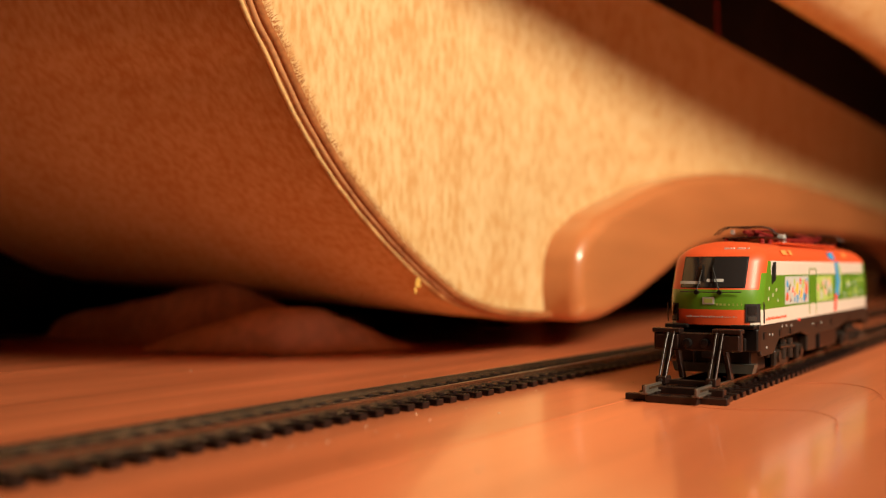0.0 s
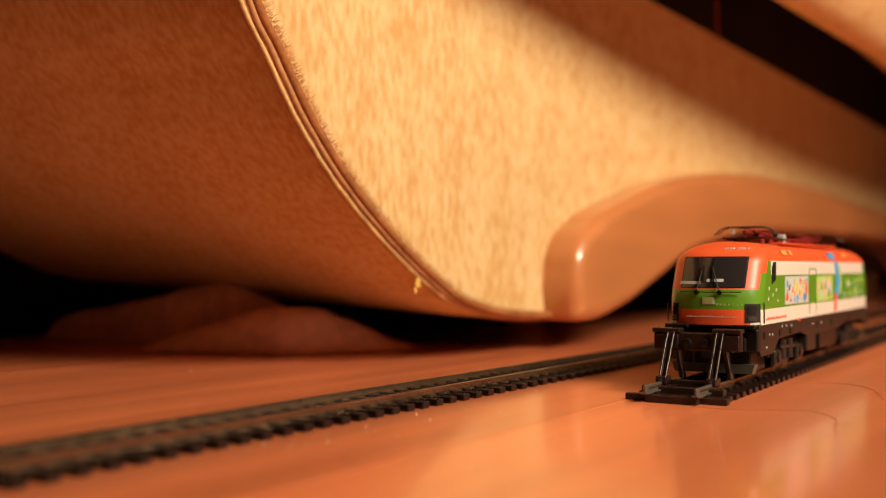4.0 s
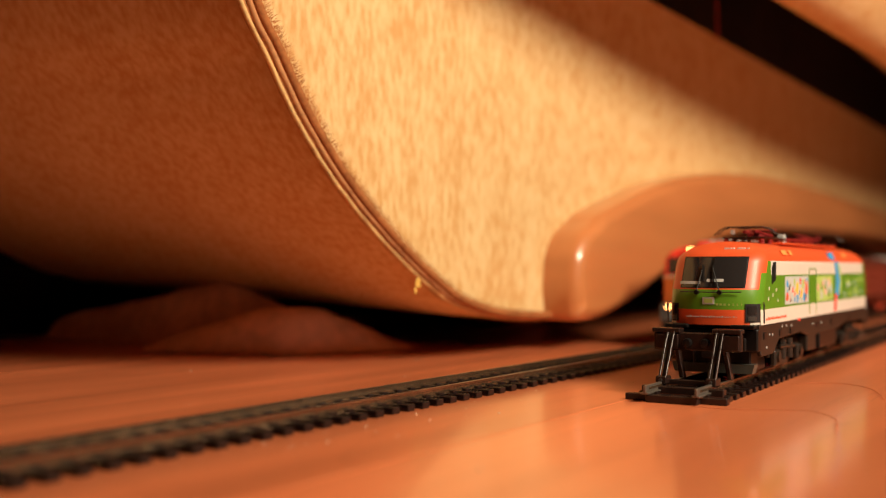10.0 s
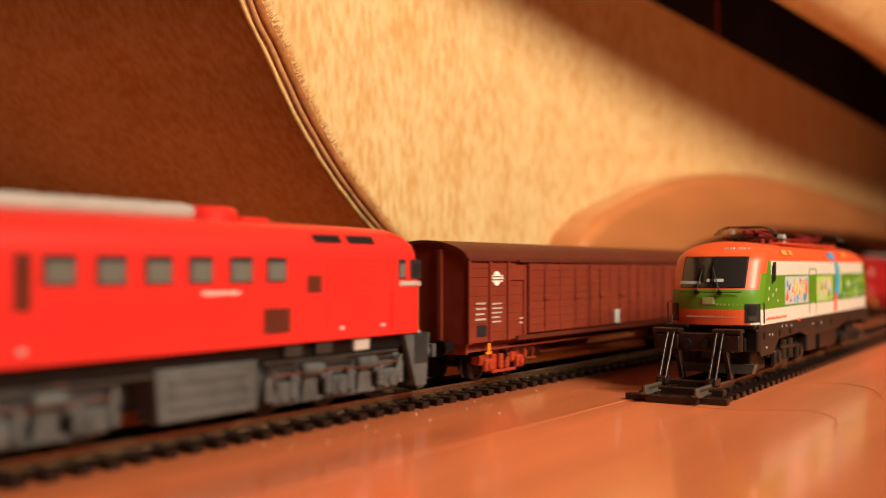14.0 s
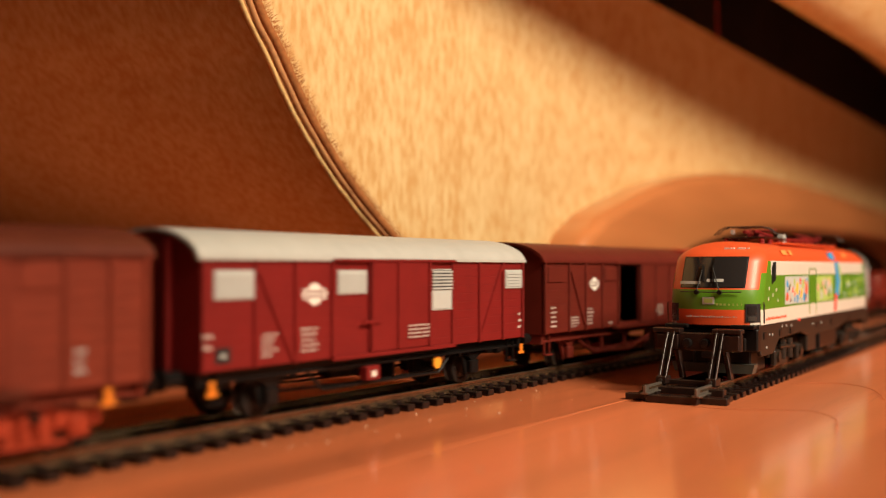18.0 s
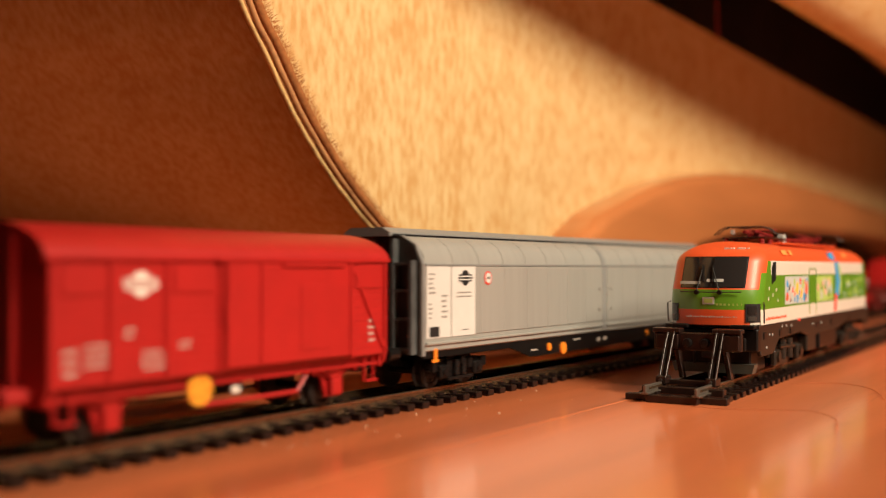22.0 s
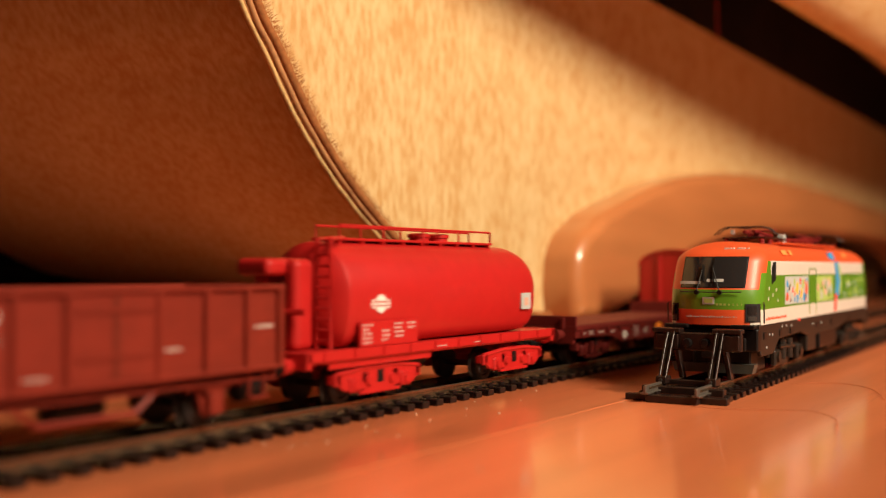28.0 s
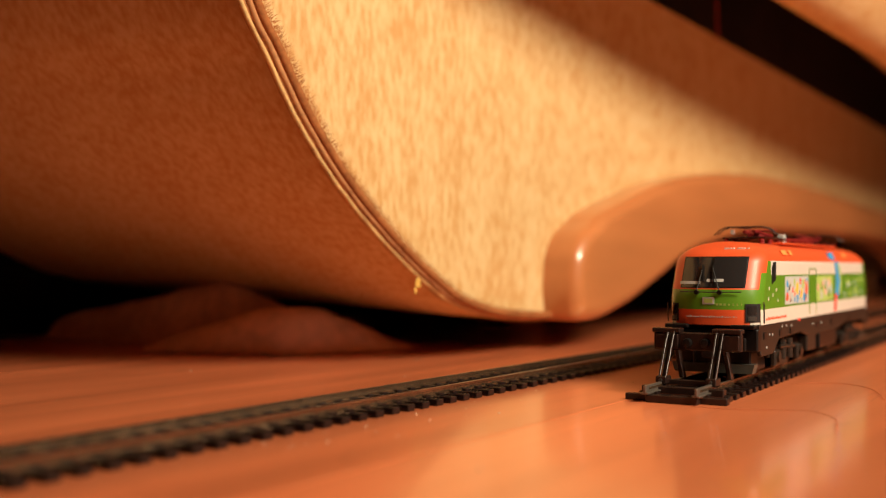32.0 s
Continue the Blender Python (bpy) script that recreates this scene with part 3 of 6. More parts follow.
def emblem(th, x, z, w, y, mat=WHITE):
    """A round badge with wings, as a plain shape."""
    r = w * 0.29
    bm = bmesh.new()
    for s in (-1, 1):
        arc = [(x + math.cos(a) * r, z + s * math.sin(a) * r) for a in np.linspace(0.30, math.pi - 0.30, 14)]
        prism(arc, y - 0.08, y, "y", bm)
    mbox(x - w * 0.27, x + w * 0.27, y - 0.08, y, z - r * 0.12, z + r * 0.12, bm=bm)
    for f in (-1, 1):
        for k, out in ((0.36, 0.45), (0.0, 0.50), (-0.36, 0.45)):
            mbox(x + f * w * 0.31, x + f * w * out, y - 0.08, y, z + r * (k - 0.12), z + r * (k + 0.12), bm=bm)
    return part("emblem", bm, mat, th)


def axle_guard(th, x, mat, W=15.0):
    """Guard plates, axle box and leaf spring on both sides of one axle."""
    for s in (-1, 1):
        y = s * 11.5
        g = part("axle_guard", prism([(x - 9, 13), (x + 9, 13), (x + 4.4, 8.5), (x + 2.6, 3.2), (x - 2.6, 3.2), (x - 4.4, 8.5)], y, y + s * 0.9, "y"), mat, th)
        part("axle_box", mbox(x - 2.2, x + 2.2, y + s * 0.9, y + s * 3.0, 3.6, 8.0, 0.4), mat, g)
        bm = bmesh.new()
        for k in range(4):
            L = 8.5 - k * 1.7
            prism([(x - L, 11.2 - k * 0.7), (x, 9.6 - k * 0.7), (x + L, 11.2 - k * 0.7), (x + L, 11.8 - k * 0.7), (x, 10.2 - k * 0.7), (x - L, 11.8 - k * 0.7)], y + s * 1.0, y + s * 2.4, "y", bm)
        part("leaf_spring", bm, mat, g)
        part("spring_shackle", mbox(x - 9.2, x - 7.8, y + s * 0.8, y + s * 2.6, 9.5, 13.5, 0.2), mat, g)
        part("spring_shackle", mbox(x + 7.8, x + 9.2, y + s * 0.8, y + s * 2.6, 9.5, 13.5, 0.2), mat, g)


def bogie(th, x, mat, base=22.0, low=2.5, ext=6.0, cast=False):
    """A two-axle bogie: side frames with boxes and coil springs, bolster, wheels."""
    for s in (-1, 1):
        y = s * 11.0
        h = base / 2
        f = part("bogie_frame", prism([(x - h - ext, 8.6), (x - h - ext, 6.2), (x - h - 2, 5.2), (x - 6, 5.0), (x - 4, low), (x + 4, low), (x + 6, 5.0), (x + h + 2, 5.2), (x + h + ext, 6.2), (x + h + ext, 8.6),
                                       (x + 7, 9.4), (x + 4, 11.0), (x - 4, 11.0), (x - 7, 9.4)], y, y + s * 1.6, "y"), mat, th)
        for a in (-h, h):
            part("axle_box", mbox(x + a - 2.4, x + a + 2.4, y + s * 1.6, y + s * 3.6, 3.4, 7.6, 0.5), mat, f)
            part("axle_cap", disc(x + a, y + s * 3.6, 5.5, 1.3, s * 0.5, "y", n=12), mat, f)
        if cast:
            # one cast side frame with raised rim, bosses and a square window, its shade a black plate
            part("cast_frame", prism([(x - h - ext + 1, 9.4), (x - h - ext + 1, 6.4), (x - h - 4, 4.0), (x - h + 4, 4.0), (x - 5, 2.8), (x + 5, 2.8), (x + h - 4, 4.0), (x + h + 4, 4.0), (x + h + ext - 1, 6.4), (x + h + ext - 1, 9.4), (x + 8, 10.6), (x - 8, 10.6)],
                                     y + s * 1.6, y + s * 2.8, "y", bevel=0.25), mat, f)
            part("window", mbox(x - 1.5, x + 1.5, y + s * 2.8, y + s * 2.9, 5.4, 9.0), BLACK, f, "black plate for the shade in the frame's opening")
            part("rim", mrod([(x - h - ext + 2, y + s * 2.8, 8.9), (x - 8, y + s * 2.8, 9.9), (x + 8, y + s * 2.8, 9.9), (x + h + ext - 2, y + s * 2.8, 8.9)], 0.5), mat, f)
            for a in (-h, -h / 2 + 0.6, h / 2 - 0.6, h):
                part("boss", disc(x + a, y + s * 2.8, 6.2, 1.7, s * 0.9, "y", n=12, r2=1.3), mat, f)
        for a in () if cast else (-2.0, 2.0):
            part("coil_spring", lathe([(4.0 + k * 0.6, 1.2 if k % 2 else 1.12) for k in range(9)], "z", 10, (x + a, y + s * 2.4, 0)), mat, f)
        if not cast:
            part("slot", mbox(x - 0.9, x + 0.9, y + s * 1.6, y + s * 3.9, 7.4, 9.8, 0.1), BLACK, f)
        part("tie_bar", mbox(x - h + 2.6, x + h - 2.6, y + s * 2.0, y + s * 3.0, 2.6, 3.5, 0.1), mat, f)
        for a in (-h - ext + 1.6, h + ext - 1.6, -h / 2 - 1.2, h / 2 + 1.2):
            part("frame_bracket", mbox(x + a - 1.3, x + a + 1.3, y + s * 1.6, y + s * 2.8, 5.6, 8.9, 0.25), mat, f)
        part("brake_shoe", mbox(x - h + 5.2, x - h + 6.6, y - s * 3, y - s * 1.0, 3.0, 8.0, 0.2), mat, f)
    part("bolster", mbox(x - 4, x + 4, -11, 11, 7.5, 11.5, 0.4), mat, th)
    wheelset(th, x - base / 2, 5.3)
    wheelset(th, x + base / 2, 5.3)


def arch(W, eave, peak, n=20, power=1.85):
    return [(W * math.copysign(abs(math.cos(a)) ** (2 / power), math.cos(a)), eave + (peak - eave) * math.sin(a) ** (2 / power)) for a in [math.pi * k / n for k in range(n + 1)]]


def van_shell(th, L, W, bottom, eave, peak, wall, roof, roof_label="", ends=None, over=1.0):
    """Side walls, end walls and an arched roof; the walls are 0.8 mm thick so that an open doorway shows the inside."""
    for x, w in ((0, 1), (L, -1)):
        e = part("end_wall", prism([(-W + 0.1, bottom), (W - 0.1, bottom)] + [(y * 0.985, z - 0.5) for y, z in arch(W, eave, peak)], x, x + w * 0.8), ends or wall, th)
        for y in (-6.5, 6.5):
            part("end_post", mbox(x - w * 1.1, x, y - 0.9, y + 0.9, bottom, peak - 3.0, 0.15), ends or wall, e)
    curve = arch(W + 0.5, eave, peak, 24)
    inner = [(y * 0.96, z - 0.9) for y, z in curve][::-1]
    r = part("roof", prism(curve + inner, -over, L + over), roof, th, roof_label, smooth=40)
    for s in (-1, 1):
        part("gutter", mbox(-over, L + over, s * (W + 0.3), s * (W + 0.9), eave - 0.6, eave + 0.2), roof, r)
    part("wagon_floor", mbox(0.8, L - 0.8, -W + 0.8, W - 0.8, bottom, bottom + 1.0), OXIDEDK, th)
    return r


def boards(th, x0, x1, z0, z1, W, mat, n, s, proud=0.0, cut=0.07):
    """A wall of horizontal boards with fine grooves, as one sheet."""
    h = (z1 - z0) / n
    prof = []
    for k in range(n):
        a = z0 + k * h
        prof += [(s * (W + proud - cut), a), (s * (W + proud), a + 0.1), (s * (W + proud), a + h - 0.1)]
    prof += [(s * (W + proud - cut), z1), (s * (W - 0.8), z1), (s * (W - 0.8), z0)]
    return part("board_wall", prism(prof, x0, x1), mat, th)


def underframe(th, L, W, mat, z0=11.0, z1=14.2):
    for s in (-1, 1):
        part("solebar", prism([(s * (W - 1.6), z1), (s * (W - 3.6), z1), (s * (W - 3.6), z0), (s * (W - 1.6), z0), (s * (W - 1.6), z0 + 0.6), (s * (W - 3.0), z0 + 0.6), (s * (W - 3.0), z1 - 0.6), (s * (W - 1.6), z1 - 0.6)], 1, L - 1), mat, th)
    for x in (0.4, L - 1.6):
        part("headstock", mbox(x, x + 1.2, -W + 1.0, W - 1.0, z0 - 0.6, z1, 0.2), mat, th)


def handle(th, x, z, y, mat=ORANGEBIT, h=3.6):
    bm = mbox(x, x + 3.4, y - 0.5, y, z, z + 0.9, 0.15)
    mbox(x + 0.9, x + 2.4, y - 0.6, y, z + 0.9, z + h, 0.15, bm)
    return part("grab_handle", bm, mat, th, "orange plastic handle")


def step(th, x, mat, y, z=6.2, w=5.0):
    bm = mbox(x, x + w, y - 1.6, y + 0.2, z, z + 0.6, 0.1)
    for a in (0.2, w - 0.8):
        mbox(x + a, x + a + 0.6, y - 0.5, y + 0.2, z, 13.5, bm=bm)
    return part("step", bm, mat, th)


# ---- wagons: local x runs back from the leading end, the side that shows is -y, z = 0 on the rail head; millimetres ----
GROUP = "wagons of the passing goods train"


def boxcar():
    """Long bogie boxcar in oxide brown."""
    th = thing("boxcar", "long oxide-brown bogie boxcar of the moving train", "wagon", GROUP)
    L, W = 245.0, 17.0
    van_shell(th, L, W, 13.4, 40.6, 46.8, OXIDE, OXIDEDK, "dark brown arched roof")
    for s in (-1, 1):
        y = s * W
        boards(th, 0, L, 13.6, 40.6, W, OXIDE, 9, s, 0.0, 0.16)
        for x in (0.2, 13, 25, 36, 212, 224, 235, 244):
            part("post", mbox(x - 0.7, x + 0.7, y, y + s * 0.7, 13.4, 40.4, 0.1), OXIDE, th)
        for x0, x1 in ((38, 86), (86.8, 124), (124.8, 161), (162, 211)):
            d = boards(th, x0, x1, 15.2, 39.6, W, OXIDE, 9, s, 1.0, 0.16)
            d.name = "sliding_door"
            n = 4
            for k in range(n + 1):
                x = x0 + 0.8 + (x1 - x0 - 1.6) * k / n
                part("door_rib", mbox(x - 0.5, x + 0.5, y + s * 1.0, y + s * 1.3, 15.4, 39.4, 0.1), OXIDE, d)
            for k in (0.24, 0.76):
                part("latch", mbox(x0 + (x1 - x0) * k - 0.9, x0 + (x1 - x0) * k + 2.6, y + s * 1.4, y + s * 1.9, 26.4, 28.2, 0.2), OXIDE, d)
                part("lock_bar", mbox(x0 + (x1 - x0) * k - 0.3, x0 + (x1 - x0) * k + 0.3, y + s * 1.0, y + s * 1.5, 17, 37.5), OXIDE, d)
        for x in (26.2, 213.2):
            part("vent_flap", mbox(x, x + 9.4, y, y + s * 0.5, 33.5, 39.0, 0.15), OXIDE, th)
        part("door_rail", mbox(30, 215, y + s * 1.0, y + s * 1.7, 39.7, 40.5), OXIDEDK, th)
        part("lower_rail", mbox(30, 215, y + s * 0.2, y + s * 1.2, 13.2, 14.6), OXIDEDK, th)
    y = -W - 0.1
    emblem(th, 17.6, 34.3, 8.4, y)
    lettering(th, 4, 11.4, 20.2, 27, 4, y)
    lettering(th, 14, 22.2, 19.2, 26.6, 5, y)
    lettering(th, 33, 36.0, 18.2, 21.2, 2, y)
    lettering(th, 226, 229.5, 16.0, 22.0, 3, y, PALE)
    part("label_plate", mbox(5, 11, y - 0.1, y, 15.6, 19.2), PRINTBLACK, th, "black label plate")
    part("chalk_board", mbox(109, 113.6, -W - 1.6, -W - 1.1, 15.6, 21.0), PALE, th, "pale notice plate")
    handle(th, 9.6, 9.6, y - 0.4)
    handle(th, L - 13, 9.6, y - 0.4)
    underframe(th, L, W, OXIDE, 10.6, 13.6)
    bogie(th, 28, BOGIERED, 21.0)
    bogie(th, L - 26, BOGIERED, 21.0)
    for s in (-1, 1):
        part("truss", prism([(50, 11), (60, 6.6), (185, 6.6), (195, 11), (192, 11), (183.5, 7.6), (61.5, 7.6), (53, 11)], s * 10, s * 11, "y"), OXIDEDK, th)
        step(th, 40, OXIDE, s * 14.6 if s > 0 else -14.4, 6.0, 7)
    part("brake_cylinder", lathe([(100, 2.5), (101, 3.4), (116, 3.4), (117, 2.5)], "x", 14, (0, 0, 8.5)), OXIDEDK, th, smooth=True)
    for x, w in ((0, -1), (L, 1)):
        buffers(th, x, w, BLACK)
        coupling(th, x, w)
    return th


def van_posts(th, xs, W, mat, z0, z1, s, w=1.0):
    for x in xs:
        part("post", mbox(x - w / 2, x + w / 2, s * W, s * (W + 0.75), z0, z1, 0.12), mat, th)


def brace(th, xa, za, xb, zb, W, mat, s, w=1.2):
    d = Vector((xb - xa, zb - za)).normalized()
    n = Vector((-d.y, d.x)) * w / 2
    part("brace", prism([(xa + n.x, za + n.y), (xb + n.x, zb + n.y), (xb - n.x, zb - n.y), (xa - n.x, za - n.y)], s * W, s * (W + 0.6), "y"), mat, th)


def van_gear(th, L, W, mat, axles, buffer_mat=BLACK):
    underframe(th, L, W, mat, 10.8, 14.0)
    for x in axles:
        axle_guard(th, x, mat)
        wheelset(th, x)
    for s in (-1, 1):
        a, b = axles
        part("brake_rigging", mrod([(a + 9, s * 8, 6.0), ((a + b) / 2 - 12, s * 8, 5.2), ((a + b) / 2 + 12, s * 8, 5.2), (b - 9, s * 8, 6.0)], 0.45), mat, th)
        part("safety_bar", mrod([(a + 14, s * 13.4, 10.5), (a + 20, s * 13.4, 5.6), (b - 20, s * 13.4, 5.6), (b - 14, s * 13.4, 10.5)], 0.5), mat, th)
        for x in (3.0, L - 8.5):
            step(th, x, mat, s * 15.0, 6.0)
    part("brake_cylinder", lathe([(L / 2 - 8, 2.0), (L / 2 - 7, 3.0), (L / 2 + 6, 3.0), (L / 2 + 7, 2.0)], "x", 14, (0, 3, 8.5)), BLACK, th, smooth=True)
    part("brake_lever", mbox(L / 2 + 10, L / 2 + 10.8, -9, 9, 5.0, 12.0), mat, th)
    for x, w in ((0, -1), (L, 1)):
        buffers(th, x, w, buffer_mat)
        coupling(th, x, w)


def white_roof_van():
    th = thing("goods_van", "carmine two-axle van with cream roof and white shutters", "wagon", GROUP)
    L, W = 149.5, 17.0
    van_shell(th, L, W, 13.8, 40.2, 47.4, CARMINE, CREAMROOF, "cream-white arched roof")
    for s in (-1, 1):
        boards(th, 0, L, 14, 40.2, W, CARMINE, 10, s)
        van_posts(th, (0.6, 17.5, 32, 46.5, 104.5, 120.5, 135.5, 148.8), W, CARMINE, 13.8, 40, s)
        brace(th, 18, 38.5, 31, 15, W, CARMINE, s)
        brace(th, 135, 38.5, 121, 15, W, CARMINE, s)
        d = part("sliding_door", mbox(62, 91.5, s * W, s * (W + 1.0), 14.6, 39.6, 0.2), CARMINE, th)
        for x in (62.8, 75, 90.7):
            part("door_rib", mbox(x - 0.6, x + 0.6, s * (W + 1.0), s * (W + 1.6), 14.8, 39.4, 0.1), CARMINE, d)
        part("latch", mbox(58, 66, s * (W + 1.4), s * (W + 1.9), 22.6, 23.4), CARMINE, d)
        part("door_rail", mbox(46, 105, s * (W + 0.6), s * (W + 1.4), 39.5, 40.2), CARMINE, th)
        part("lower_rail", mbox(46, 105, s * (W - 0.2), s * (W + 1.1), 13.4, 14.5), CARMINE, th)
        for x0, x1, z0, z1 in ((4, 17, 30.3, 37.2), (48.5, 61, 30.7, 37.1), (137, 148.2, 30.8, 37.1)):
            w = part("shutter", mbox(x0, x1, s * W, s * (W + 0.5), z0, z1, 0.15), PALE, th, "white-painted vent shutter")
            for k in range(5):
                z = z0 + 0.7 + k * (z1 - z0 - 1.2) / 5
                part("slat", mbox(x0 + 0.4, x1 - 0.4, s * (W + 0.5), s * (W + 0.75), z, z + 0.7), PALE, w)
        w = part("shutter", mbox(92.5, 104, s * W, s * (W + 0.4), 24.9, 37.4, 0.15), PALE, th, "half-louvred white shutter")
        # black sheet on the shutter: the shade between slats as colour
        part("louvre_shade", mbox(93.0, 103.5, s * (W + 0.4), s * (W + 0.5), 31.0, 37.1), PRINTBLACK, w, "black sheet for the shade between the slats")
        for k in range(6):
            part("slat", mbox(92.8, 103.7, s * (W + 0.5), s * (W + 0.9), 31.3 + k * 1.0, 31.85 + k * 1.0), PALE, w)
        part("mesh_frame", mbox(93.2, 103.2, s * (W + 0.4), s * (W + 0.6), 25.4, 30.2), PALE, w)
    y = -W - 0.1
    emblem(th, 39.5, 31, 10, y)
    lettering(th, 19.5, 26.5, 15.8, 22, 5, y)
    lettering(th, 34, 41.5, 16, 22.8, 5, y)
    lettering(th, 0.2, 3.4, 18.2, 23.2, 2, y - 0.7)
    lettering(th, 79, 90, 17.2, 21.6, 4, y - 1.6, ragged=False)
    lettering(th, 146, 148.6, 16.5, 23, 3, y)
    p = part("label_plate", mbox(4.6, 9.4, y - 0.1, y, 15.6, 19.2), PRINTBLACK, th, "black label plate")
    part("label", mbox(6.2, 8.0, y - 0.2, y - 0.1, 16.9, 17.7), PALE, p)
    handle(th, 1.6, 8.2, -W - 0.1)
    handle(th, L - 3.6, 8.4, -W - 0.1, h=3.4)
    van_gear(th, L, W, BLACK, (27, 122.5))
    part("brake_dial", disc(100, -14.0, 8.9, 2.0, -0.8, "y", n=16), YELLOW, th, "yellow round brake dial")
    part("red_step", mbox(62.5, 68.5, -16.5, -13.5, 6.6, 10.6, 0.3), CARMINE, th)
    part("white_tag", mbox(64.4, 66.4, -16.7, -16.5, 7.6, 9.2), WHITE, th)
    return th


def open_door_van():
    th = thing("goods_van", "dark brown two-axle van with sliding door open", "wagon", GROUP)
    L, W = 150.0, 17.0
    van_shell(th, L, W, 13.8, 40.2, 47.2, BROWN, BROWN, "brown arched roof", over=1.0)
    for s in (-1, 1):
        boards(th, 0, 65, 14, 40.2, W, BROWN, 10, s)
        boards(th, 86, L, 14, 40.2, W, BROWN, 10, s)
        part("door_header", mbox(65, 86, s * (W - 0.8), s * W, 38.6, 40.2), BROWN, th)
        part("door_sill", mbox(65, 86, s * (W - 0.8), s * (W + 0.3), 13.8, 15.4), BROWN, th)
        van_posts(th, (0.6, 19.8, 34, 49, 64.4, 121, 137, 149.3), W, BROWN, 13.8, 40, s)
        brace(th, 20.4, 38.5, 33.4, 16, W, BROWN, s)
        brace(th, 136.4, 38.5, 122, 16, W, BROWN, s)
        d = part("sliding_door", mbox(86, 119, s * (W + 0.2), s * (W + 1.2), 14.6, 39.4, 0.2), BROWN, th, "door slid open along the wall")
        for x in (86.8, 102, 118.2):
            part("door_rib", mbox(x - 0.6, x + 0.6, s * (W + 1.2), s * (W + 1.7), 14.8, 39.2, 0.1), BROWN, d)
        part("latch", mbox(116.5, 121.5, s * (W + 1.7), s * (W + 2.2), 25.4, 26.4), BROWN, d)
        part("door_rail", mbox(60, 125, s * (W + 0.4), s * (W + 1.4), 39.4, 40.3), BROWN, th)
        part("lower_rail", mbox(60, 125, s * (W - 0.2), s * (W + 1.3), 13.2, 14.4), BROWN, th)
        for x0, x1 in ((3, 15), (51, 62), (138, 147.5)):
            part("vent_flap", mbox(x0, x1, s * W, s * (W + 0.5), 32.5, 38, 0.15), BROWN, th)
    part("inner_box", mbox(67, 72, -12, -4, 14.8, 18.0, 0.2), OXIDE, th)
    y = -W - 0.1
    emblem(th, 42, 31.5, 9, y)
    lettering(th, 5, 10.2, 15.6, 24, 5, y)
    lettering(th, 20.8, 29, 15.2, 19.6, 4, y)
    lettering(th, 35, 42, 15.6, 22.6, 5, y)
    lettering(th, 102.8, 111, 17.2, 21.8, 4, y - 1.2, ragged=False)
    lettering(th, 141, 144, 17, 22, 3, y)
    lettering(th, 55, 60, 15.0, 16.4, 1, y)
    van_gear(th, L, W, BROWN, (27, 123))
    for s in (-1, 1):
        part("truss_rod", mrod([(32, s * 13.5, 11), (48, s * 13.5, 4.6), (84, s * 13.5, 3.8), (106, s * 13.5, 9.0)], 0.7), BROWN, th)
        part("queen_post", mbox(55, 56.6, s * 13, s * 14, 4.4, 12), BROWN, th)
        part("queen_post", mbox(78, 79.6, s * 13, s * 14, 4.0, 12), BROWN, th)
    part("air_tank", lathe([(128, 2), (129, 3.6), (141, 3.6), (142, 2)], "x", 14, (0, -11, 9)), BLACK, th, smooth=True)
    return th


